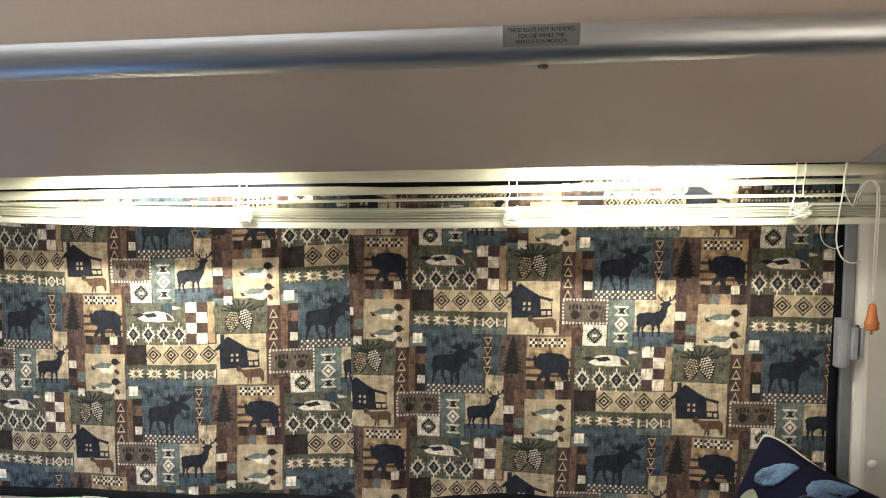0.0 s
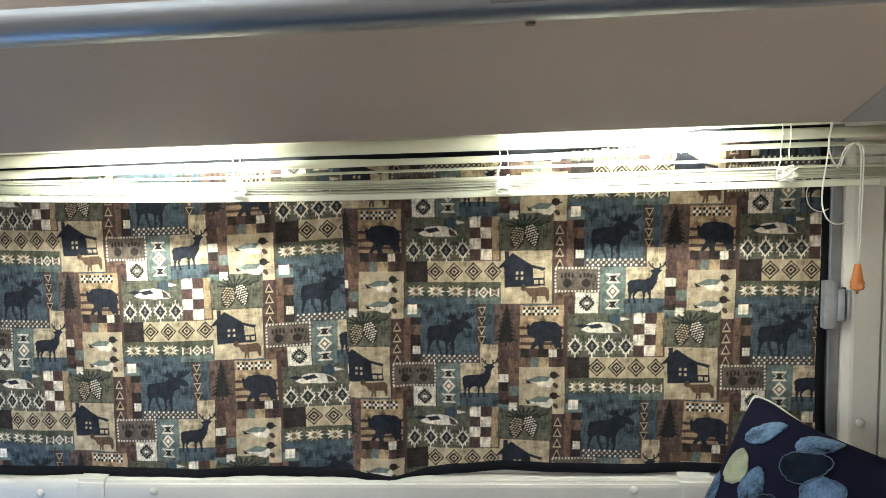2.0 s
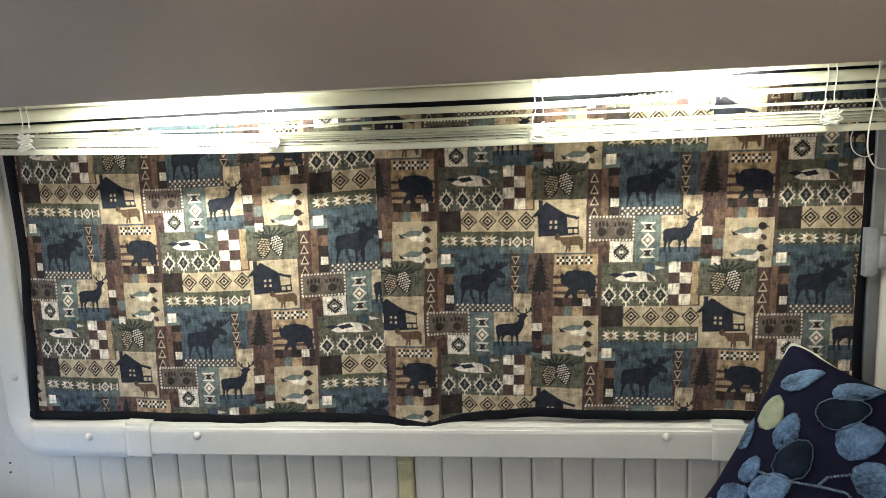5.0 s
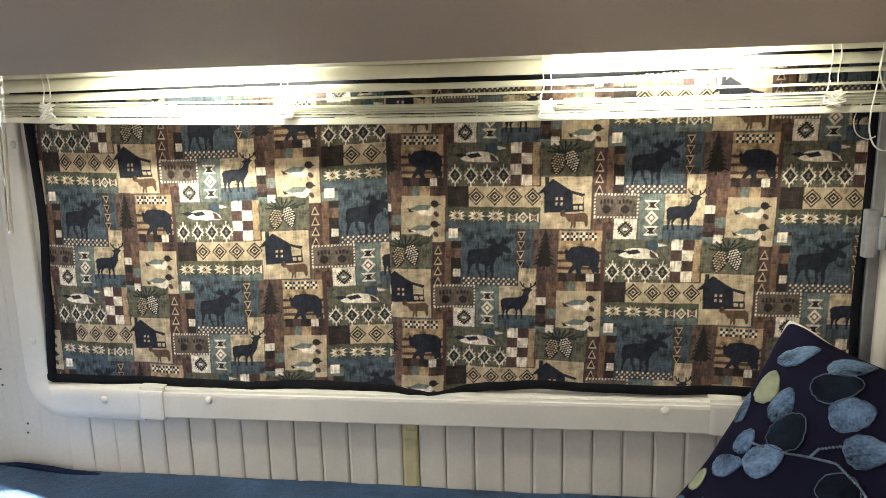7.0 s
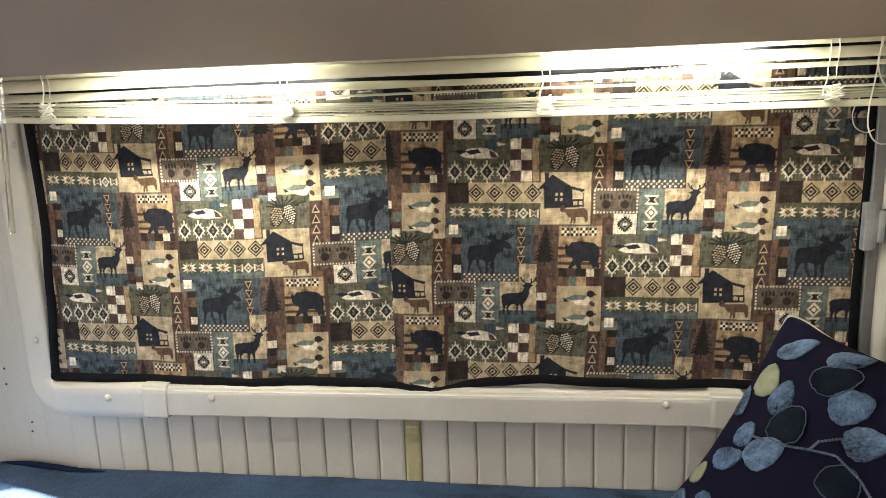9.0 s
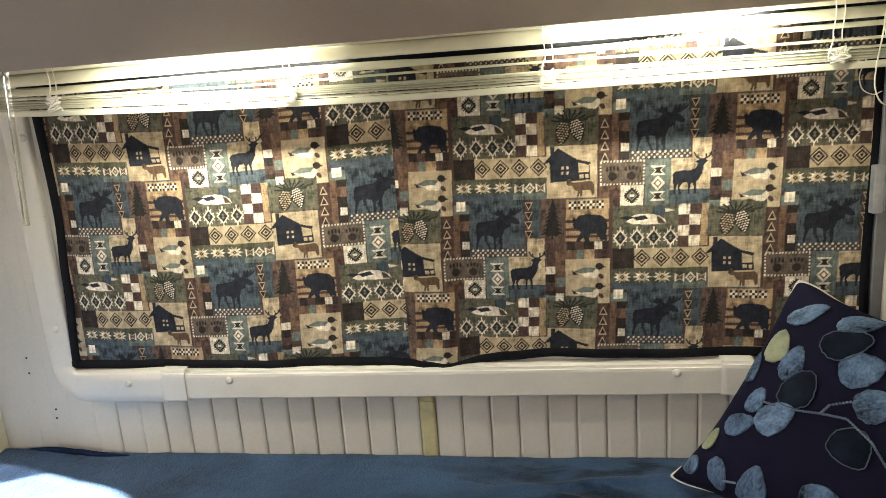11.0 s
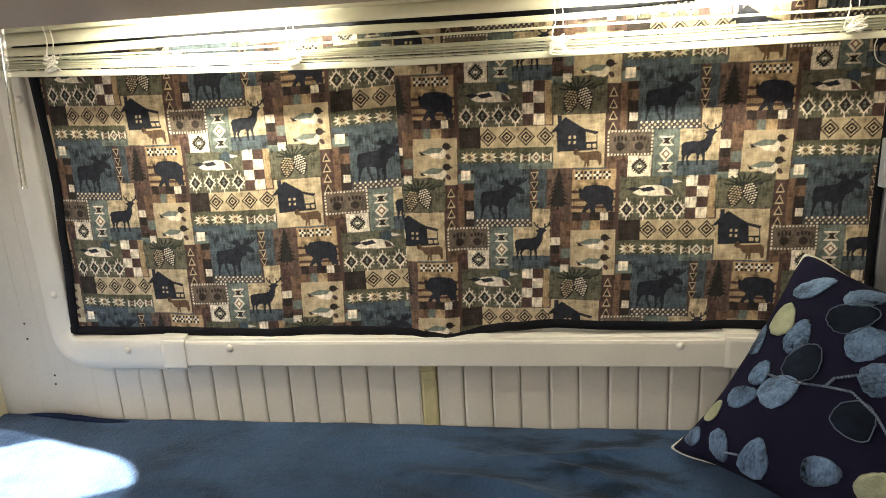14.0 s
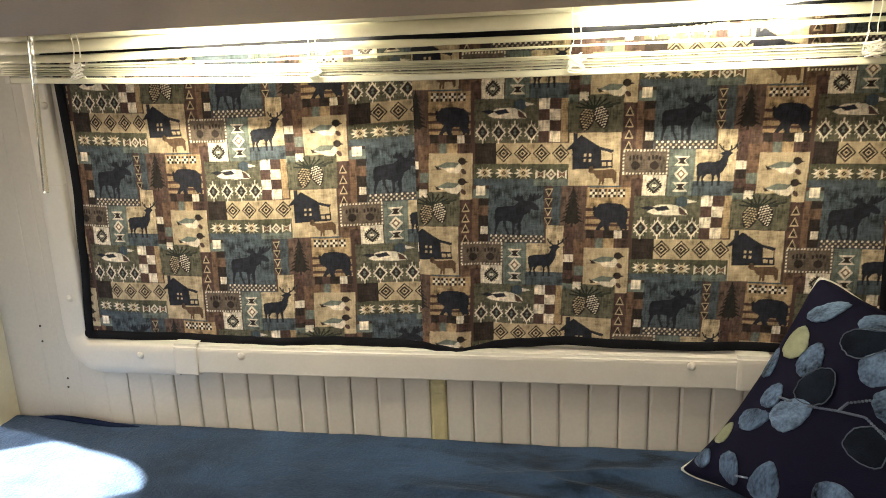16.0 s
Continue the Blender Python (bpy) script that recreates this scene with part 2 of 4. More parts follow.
part("pane", box(WX0, WX1, WALL_Y + 0.035, WALL_Y + 0.040, WZ0, WZ1), GLASS, win)
part("window_frame", box(WX0 - 0.002, WX1, WALL_Y + 0.03, WALL_Y + 0.052, WZ0 - 0.002, WZ0 + 0.02), STEEL, win)

# far wall, and front wall with a window for the sun
wall_s = bmesh.new()
for x0, x1, z0, z1 in ((LEFT, RIGHT, 0, 0.98), (LEFT, RIGHT, 1.34, ROOF), (LEFT, -1.95, 0.98, 1.34), (-0.25, RIGHT, 0.98, 1.34)):
    box(x0, x1, BACK - 0.05, BACK, z0, z1, bm=wall_s)
tagged(part("wall_south", wall_s, WALL), "off-white side wall with a long window across the aisle", "wall", kind="structure")
tagged(part("wall_east", box(RIGHT, RIGHT + 0.05, BACK, 1.25, 0, ROOF), WALL), "off-white rear wall", "wall", kind="structure")


def sun_edge(px, py):
    """Where the ray of sun that meets the bed at (px, py) passes the front wall."""
    return py, 0.47 + 0.80 * (px - LEFT)


wall_w = bmesh.new()
# a window with a slanting side, a rounded upper corner, and a level top and sill
ring = [sun_edge(*q) for q in ((-1.30, 1.150), (-1.074, 1.108), (-0.92, 1.074), (-0.76, 1.033), (-0.698, 1.010), (-0.663, 0.987), (-0.642, 0.964), (-0.633, 0.939), (-0.632, 0.903), (-0.632, 0.70), (-0.632, 0.45), (-1.0, 0.45), (-1.30, 0.45), (-1.30, 0.8))]
ym = sum(y for y, z in ring) / len(ring)
zm = sum(z for y, z in ring) / len(ring)
for cy, cz in ((1.25, ROOF), (BACK, ROOF), (BACK, 0), (1.25, 0)):
    dy, dz = cy - ym, cz - zm
    for k in range(len(ring)):
        (ya, za), (yb, zb) = ring[k], ring[(k + 1) % len(ring)]
        den = dy * (zb - za) - dz * (yb - ya)
        if abs(den) > 1e-9:
            s1 = ((ya - ym) * (zb - za) - (za - zm) * (yb - ya)) / den
            s2 = ((ya - ym) * dz - (za - zm) * dy) / den
            if s1 > 0 and 0.001 < s2 < 0.999:
                ring.insert(k + 1, (ym + dy * s1, zm + dz * s1))
                break
NR = len(ring)
outer = []
for y, z in ring:
    dy, dz = y - ym, z - zm
    s = min(((1.25 if dy > 0 else BACK) - ym) / dy if abs(dy) > 1e-6 else 1e9, ((ROOF if dz > 0 else 0) - zm) / dz if abs(dz) > 1e-6 else 1e9)
    outer.append((ym + dy * s, zm + dz * s))
loops = [[(x, y, z) for y, z in r] for x, r in ((LEFT, ring), (LEFT, outer), (LEFT - 0.04, outer), (LEFT - 0.04, ring), (LEFT, ring))]
vsl = [[wall_w.verts.new(p) for p in r] for r in loops]
for i in range(4):
    for j in range(NR):
        wall_w.faces.new((vsl[i][j], vsl[i][(j + 1) % NR], vsl[i + 1][(j + 1) % NR], vsl[i + 1][j]))
bmesh.ops.remove_doubles(wall_w, verts=wall_w.verts, dist=1e-5)
bmesh.ops.recalc_face_normals(wall_w, faces=wall_w.faces)
tagged(part("wall_west", wall_w, WALL), "off-white front wall with a window", "wall", kind="structure")
# unseen sheets added to half dim the sun patch, with a clear slanting strip between
win_w = thing("window_2", "front window with added sun-dimming sheets and a clear slanting strip", "window", kind="structure")
for quad in (((-0.80, 1.116), (-1.36, 0.765), (-1.36, 1.20), (-0.80, 1.20)), ((-0.58, 0.965), (-1.36, 0.579), (-1.36, 0.43), (-0.58, 0.43))):
    face = [sun_edge(*q) for q in quad]
    part("pane", sheet([[(x, y, z) for y, z in face] for x in (LEFT - 0.032, LEFT - 0.028)], closed=True), SUN_DIM, win_w, "unseen sheet added to dim the sun")

# narrow cream partition that ends the bed
part_w = part("partition", box(-1.10, -1.073, 1.108, WALL_Y, 0.0, ROOF, 0.004), CREAM)
tagged(part_w, "narrow cream partition edge at the end of the bed", "partition", kind="structure")

# ---- window trim ----
trim = thing("window_trim", "off-white moulded plastic trim round the window", "window trim", kind="structure")


def trim_path():
    """Inner and outer edge of the trim, in x and z, from the joint in the post round the corner to the sill."""
    pts = []
    for k in range(7):
        z = 0.9415 - (0.9415 - 0.67) * k / 6
        pts.append(((-0.884, z), (-0.933, z)))
    for k in range(1, 13):
        a = math.pi / 2 * k / 12
        pts.append(((-0.872 - 0.012 * math.cos(a), 0.650 - 0.013 * math.sin(a)), (-0.852 - 0.081 * math.cos(a), 0.660 - 0.084 * math.sin(a))))
    pts.append(((-0.690, 0.640), (-0.690, 0.574)))
    return pts


FLAT = ((-0.02, 0.0), (-0.01, 0.018), (0.01, 0.0255), (0.09, 0.0268), (0.115, 0.0292), (0.2, 0.0302), (0.6, 0.0305), (0.94, 0.0305), (0.975, 0.0298), (0.995, 0.0265), (1.0, 0.0))
SOFT = ((-0.02, 0.0), (-0.01, 0.018), (0.02, 0.024), (0.10, 0.027), (0.3, 0.0275), (0.7, 0.0265), (0.96, 0.0255), (0.99, 0.0240), (1.0, 0.019), (1.0, 0.0))


def trim_rows(pts, prof=FLAT, thin=False):
    rows = []
    for i, ((ix, iz), (ox, oz)) in enumerate(pts):
        r, k = [], 0.48 + 0.52 * min(1.0, max(0.0, (i - 7) / 9)) if thin else 1.0
        for s, d in prof:
            r.append((ix + (ox - ix) * s, WALL_Y - d * k, iz + (oz - iz) * s))
        rows.append(r)
    return rows


part("corner_trim", sheet(trim_rows(trim_path(), SOFT, True)), TRIM, trim, smooth=True)
part("post_trim", sheet(trim_rows([((-0.884, z), (-0.933, z)) for z in (1.30, 1.1, 0.9424)], SOFT, True)), TRIM, trim, smooth=True)
part("sill_trim", sheet(trim_rows([((x, 0.638 + 0.004 * (x + 0.66)), (x, 0.5835 + 0.004 * (x + 0.66))) for x in np.linspace(-0.67, 0.62, 12)])), TRIM, trim, smooth=False)
for x0, x1, dz in ((-0.694, -0.645, 0.0), (0.3145, 0.366, 0.006)):
    rows = trim_rows([((x, 0.642 + dz), (x, 0.5795 + dz)) for x in (x0, x0 + 0.002, x0 + 0.008, x0 + 0.03, x1 - 0.006, x1 - 0.0012, x1)])
    for i, r in enumerate(rows):
        rows[i] = [(p[0], p[1] - (0.0, 0.0010, 0.0020, 0.0026, 0.0032, 0.0028, -0.004)[i], p[2]) for p in r]
    part("joint_cover", sheet(rows), TRIM, trim, "off-white plastic joint cover over the trim")
# right post of the window
post = thing("window_post", "rounded off-white post beside the window", "post", kind="structure")
prof = [(0.5585, WALL_Y), (0.5585, 1.152), (0.561, 1.146), (0.570, 1.138), (0.574, 1.1365), (0.610, 1.135), (0.6125, 1.137), (0.6125, WALL_Y)]
part("post_cover", sheet([[(x, y, z) for x, y in prof] for z in (0.3, 1.32)], closed=True), TRIM, post, smooth=False)
part("side_panel", box(0.6150, 0.98, 1.1355, WALL_Y, 0.3, 1.32, 0.0015), TRIM, post)
part("seal", box(0.541, 0.5585, 1.148, WALL_Y, 0.60, 1.30, 0.002), CHANNEL, post, "grey metal window channel")
for p in ((-0.907, WALL_Y - 0.0118, 0.7225), (-0.893, WALL_Y - 0.0120, 1.087), (-0.765, WALL_Y - 0.0265, 0.615), (-0.558, WALL_Y - 0.030, 0.621), (0.243, WALL_Y - 0.030, 0.627), (0.586, 1.1360, 0.738)):
    cap_screw(p, post if p[0] > 0.5 else trim)
for p in ((-0.988, 0.662), (-0.989, 0.630), (-0.947, 0.552), (-0.949, 0.533)):
    hole = part("screw_hole", tube([(p[0], WALL_Y - 0.008, p[1]), (p[0], WALL_Y - 0.0005, p[1])], 0.0022), INK)
    tagged(hole, "tiny dark screw hole in the vinyl wall", "screw hole", "screw holes in the wall")

# latch beside the cover
latch = thing("window_latch", "grey metal latch on the window channel", "latch", at=(0.543, 1.145, 0.923))
part("plate", box(-0.0145, 0.0008, -0.012, 0.003, -0.037, 0.037, 0.0015), STEEL, latch)
part("gap_plate", box(0.0009, 0.0044, -0.0085, 0.003, -0.031, 0.031), DARK_STEEL, latch)
part("tongue", box(0.0045, 0.0150, -0.014, 0.0, -0.025, 0.025, 0.0025), STEEL, latch)
part("gap_plate", box(0.0151, 0.0186, -0.006, 0.0, -0.026, 0.026), DARK_STEEL, latch)
part("keeper", box(0.0187, 0.0235, -0.0105, 0.0, -0.022, 0.022, 0.001), STEEL, latch)
part("pin", tube([(0.0027, -0.0095, -0.033), (0.0027, -0.0095, 0.033)], 0.0016), STEEL, latch)

# ---- overhead locker ----
locker = thing("overhead_locker", "beige overhead locker with an aluminium front edge over the window", "locker", at=(0, 0.92, 1.186))
LX0, LX1 = -1.073, 0.62
o = Vector((0, 0.92, 1.186))


def loc(profile):
    return [(y - o.y, z - o.z) for y, z in profile]


part("underside", extrude_x(loc([(0.920, 1.186), (0.9235, 1.1885), (0.9235, 1.30), (0.915, 1.30), (0.915, 1.199), (0.672, 1.277), (0.664, 1.268)]), LX0, LX1), LOCKER, locker)
# thin sheet added to paint the shaded end of the underside
part("end_shade", extrude_x(loc([(0.9190, 1.1843), (0.9194, 1.1860), (0.6690, 1.2664), (0.6685, 1.2648)]), 0.446, LX1), END_SHADE, locker, "shaded end of the locker underside, put in as a greyer sheet")
part("back_shelf", box(LX0, LX1, 0.9245 - o.y, WALL_Y - 0.001 - o.y, 1.275 - o.z, 1.30 - o.z), LOCKER, locker)
part("front_door", extrude_x(loc([(0.642, 1.2890), (0.640, 1.2915), (0.600, 1.62), (0.612, 1.62), (0.652, 1.2915)]), LX0, LX1), LOCKER, locker, "beige laminate locker front")
AC, AR = (0.662, 1.2925), 0.0265
arc = [(AC[0] + AR * math.cos(radians(a)), AC[1] + AR * math.sin(radians(a))) for a in range(183, 272, 3)]
back = [(AC[0] + 0.021 * math.cos(radians(a)), AC[1] + 0.021 * math.sin(radians(a))) for a in range(268, 183, -12)]
part("edge_extrusion", extrude_x(loc(arc + [(0.668, 1.2655), (0.668, 1.2675)] + back), LX0, LX1), ALU, locker, "rounded brushed aluminium edge", smooth=False)
end = bmesh.new()
box(LX1, LX1 + 0.012, 0.61 - o.y, WALL_Y - 0.001 - o.y, 1.19 - o.z, 1.62 - o.z, 0.003, bm=end)
part("end_panel", end, LOCKER, locker)
ps = thing("screw", "small dark screw in the locker underside", "screw", at=(0.071, 0.6715, 1.2665))
part("head", lathe([(0.0042, -0.0035), (0.0046, -0.001), (0.0046, 0.004)], (0, 0, 0), 14), DARK_STEEL, ps)

# warning label on the aluminium edge
sticker = thing("warning_label", "silver warning label with black capitals on the locker edge", "label", at=(0.068, AC[0], AC[1]))


def on_edge(x, s, lift):
    """x along the edge, s up along its curve from the middle of the label."""
    a = radians(201) - s / AR
    return (x, (AR + lift) * math.cos(a), (AR + lift) * math.sin(a))


part("plate", sheet([[on_edge(x, s, l) for s in np.linspace(-0.0085, 0.0085, 9)] for x, l in ((-0.0305, 0.0), (-0.0303, 0.0004), (0.0303, 0.0004), (0.0305, 0.0))]), PLATE, sticker)
for row, line in enumerate(("THESE SEATS NOT INTENDED", "FOR USE WHILE THE", "VEHICLE IS IN MOTION")):
    fc = bpy.data.curves.new("lettering", "FONT")
    fc.body, fc.size, fc.align_x, fc.align_y = line, 0.0043, "CENTER", "CENTER"
    fc.offset = 0.00008
    tmp = new("lettering_form", fc)
    bpy.context.view_layer.update()
    me = bpy.data.meshes.new_from_object(tmp.evaluated_get(bpy.context.evaluated_depsgraph_get()))
    bpy.data.objects.remove(tmp)
    for v in me.vertices:
        v.co = on_edge(v.co.x * 0.92, v.co.y + 0.0044 * (1 - row), 0.0007)
    me.materials.clear()
    me.materials.append(INK)
    new("lettering", me).parent = sticker

# tube lights in the pocket behind the lower edge; the rear pair is added
for tx, tl, ty, tz, tw in TUBES:
    fix = thing("tube_light_fixture", "slim white tube light glowing behind the locker edge, rear pair added", "lamp", "tube lights over the blind", at=(tx, ty, tz + 0.036))
    part("base", box(-tl / 2 - 0.02, tl / 2 + 0.02, -0.022, 0.022, -0.014, 0.0, 0.003), TRIM, fix)
    part("diffuser", extrude_x([(-0.018, -0.013), (-0.016, -0.026), (-0.008, -0.033), (0.008, -0.033), (0.016, -0.026), (0.018, -0.013)], -tl / 2, tl / 2), GLOW, fix, "glowing warm white diffuser")

# ---- venetian blind ----
BY = 1.075
blind = thing("venetian_blind", "cream metal venetian blind drawn up over the window", "blind", at=(0, BY, 1.105))
BX0, BX1 = -0.895, 0.572


def blind_lift(x):
    return 0.0 if x > -0.05 else 0.022 * ((-0.05 - x) / 0.85) ** 1.7


def slat_profile(tilt, crown=0.0022, half=0.0125):
    out = []
    ts = [-1, -0.6, -0.2, 0.2, 0.6, 1]
    for side in (1, -1):
        for s in ts[::side]:
            y, z = s * half, crown * (1 - s * s) + 0.0003 * side
            c, q = math.cos(radians(tilt)), math.sin(radians(tilt))
            out.append((y * c - z * q, y * q + z * c))
    return out


part("bottom_rail", extrude_x([(-0.0125, 0.001), (-0.0115, 0.0), (0.0115, 0.0), (0.0125, 0.001), (0.0125, 0.008), (0.0105, 0.010), (-0.0105, 0.010), (-0.0125, 0.008)], BX0 + 0.012, BX1, 24, blind_lift), SLAT, blind)
for x in (BX0 + 0.010, BX1 - 0.008):
    dz = blind_lift(x)
    part("end_cap", box(x, x + 0.010, -0.0135, 0.0135, -0.0008 + dz, 0.0108 + dz, 0.0015), TRIM, blind)
for k in range(5):
    wob = random.uniform(0, 6)
    lie = random.uniform(-1.5, 2.5)
    part("slat", extrude_x([(y, z + 0.0122 + 0.0037 * k) for y, z in slat_profile(lie, 0.0028)], BX0 + random.uniform(-0.004, 0.006), BX1 + random.uniform(0.006, 0.012), 40,
                           lambda x: blind_lift(x) + 0.0006 * math.sin(x * 5 + wob)), SLAT, blind, smooth=True)
# hanging slats: height over the rail and tilt along x; they turn at the third ladder cord
HANGING = (
    (((-0.9, 0.0505), (-0.754, 0.0455), (-0.354, 0.0405), (0.6, 0.0405)), ((-0.9, 4), (0.6, 6))),
    (((-0.9, 0.0600), (-0.754, 0.0560), (-0.354, 0.0575), (0.041, 0.0555), (0.309, 0.0585), (0.6, 0.0590)), ((-0.9, 30), (-0.754, 33), (-0.19, 31), (-0.145, 23), (0.041, 24), (0.309, 19), (0.6, 17))),
    (((-0.9, 0.0775), (-0.354, 0.0785), (0.036, 0.0780), (0.058, 0.0755), (0.6, 0.0755)), ((-0.9, 56), (0.036, 62), (0.058, 44), (0.6, 40))),
    (((-0.9, 0.0985), (0.036, 0.0995), (0.058, 0.0960), (0.6, 0.0950)), ((-0.9, 56), (0.036, 62), (0.058, 44), (0.6, 40))),
    (((-0.9, 0.1200), (0.6, 0.1170)), ((-0.9, 56), (0.6, 44))),
    (((-0.9, 0.1400), (0.6, 0.1370)), ((-0.9, 56), (0.6, 44))),
)
for heights, tilts in HANGING:
    wob, x0, x1 = random.uniform(0, 6), BX0 + random.uniform(-0.004, 0.006), BX1 + 0.01
    rows = []
    for x in sorted(list(np.linspace(x0, x1, 44)) + [0.040, 0.047, 0.054]):
        h = glide(x, heights) + 0.0007 * math.sin(x * 6 + wob)
        rows.append([(x, y, z + h) for y, z in slat_profile(glide(x, tilts), 0.0024)])
    part("slat", sheet(rows, closed=True), SLAT, blind, smooth=True)
part("head_rail", box(BX0, BX1 + 0.012, -0.0125, 0.0125, 0.152, 0.168, 0.001), SLAT, blind)
CORDS = (-0.750, -0.353, 0.042, 0.433)
for cx in CORDS:
    dz = blind_lift(cx)
    for dy, dx in ((-0.0145, 0.0), (-0.0150, 0.011)):
        pts = [(cx + dx + 0.0015 * math.sin(k * 1.3 + cx * 9), dy, 0.040 + dz + (0.15 - 0.04 - dz) * k / 9) for k in range(10)]
        part("ladder_cord", tube(pts, 0.0009, 6), CORD, blind, smooth=True)
    pts = [Vector((cx, -0.015, 0.045 + dz))]
    for k in range(22):
        sw = 1 if k % 2 else -1
        pts.append(Vector((cx + 0.005 + sw * random.uniform(0.005, 0.015), -0.0185 + random.uniform(-0.005, 0.002), 0.020 + dz + random.uniform(-0.014, 0.013))))
    part("slack_cord", tube(flow(pts, 6), 0.0011, 6), CORD, blind, "loose loops of slack white cord", smooth=True)

# pull cords on the right, with a wooden tassel
pull = thing("pull_cord", "white lift cord with an orange wooden tassel", "pull cord", at=(0.531, 1.045, 0.998))
for dx in (-0.0016, 0.0016):
    pts = [(dx - 0.022, 0.012, 0.135), (dx - 0.018, 0.006, 0.155), (dx - 0.010, 0.0, 0.166), (dx - 0.003, -0.002, 0.163), (dx + 0.001, -0.002, 0.150), (dx + 0.002, 0, 0.11), (dx + 0.001, 0, 0.06), (dx * 0.4, 0, 0.0)]
    part("cord", tube(flow(pts), 0.0010, 6), CORD, pull, smooth=True)
part("tassel", lathe([(0.0029, 0.0), (0.0044, -0.0018), (0.006, -0.0126), (0.0077, -0.0234), (0.0091, -0.0248), (0.0094, -0.0279), (0.0084, -0.0297), (0.0094, -0.0319), (0.0084, -0.0351), (0.0042, -0.0369), (0.0017, -0.0374), (0.0017, -0.0414), (0.0007, -0.0423)], (0, 0, 0)), WOOD, pull, "orange varnished wooden tassel", smooth=True)
loop = thing("cord_loop", "slack loop of white cord hanging at the blind's end", "cord", at=(0.495, 1.05, 1.20))
part("cord", tube(flow([(0.000, 0, 0.03), (-0.001, 0, 0.0), (-0.004, -0.002, -0.03), (-0.008, -0.004, -0.06), (-0.0125, -0.004, -0.095), (-0.012, -0.003, -0.120), (-0.004, -0.001, -0.139), (0.010, 0.004, -0.147), (0.026, 0.010, -0.146)]), 0.0011, 6), CORD, loop, smooth=True)
part("cord", tube(flow([(0.003, 0, 0.03), (0.002, 0, 0.0), (-0.003, 0.002, -0.03), (0.000, 0.004, -0.050), (0.008, 0.008, -0.064), (0.016, 0.014, -0.070)]), 0.0011, 6), CORD, loop, smooth=True)
part("cord", tube(flow([(0.006, 0.07, -0.082), (0.000, 0.075, -0.105), (0.006, 0.078, -0.125), (0.022, 0.08, -0.134), (0.034, 0.08, -0.130)]), 0.0009, 6), CORD, loop, smooth=True)
# tilt wand
wand = thing("tilt_wand", "clear plastic tilt wand of the blind", "wand", at=(-0.816, 1.050, 1.20))
part("rod", tube([(0, 0, 0.05), (0, 0, 0.0), (-0.022, 0.004, -0.256)], 0.0050, 6), CLEAR, wand)
part("hook", tube([(0, 0, 0.04), (0.001, 0.004, 0.052), (0.0, 0.014, 0.06)], 0.0015, 6), CORD, wand)

# ---- the printed fabric ----
TAN, SAND, CREAMC = (0.405, 0.316, 0.210), (0.30, 0.208, 0.122), (0.60, 0.525, 0.43)
BROWN, DARK, RUST = (0.070, 0.040, 0.034), (0.026, 0.019, 0.017), (0.122, 0.073, 0.050)
SLATE, TEAL, PLUM = (0.058, 0.073, 0.086), (0.110, 0.128, 0.116), (0.088, 0.056, 0.046)
GREEN, OLIVE, NIGHT = (0.089, 0.084, 0.060), (0.072, 0.070, 0.046), (0.0165, 0.0175, 0.025)
FIR = (0.018, 0.016, 0.015)
TW, TH, RES = 300, 330, 3


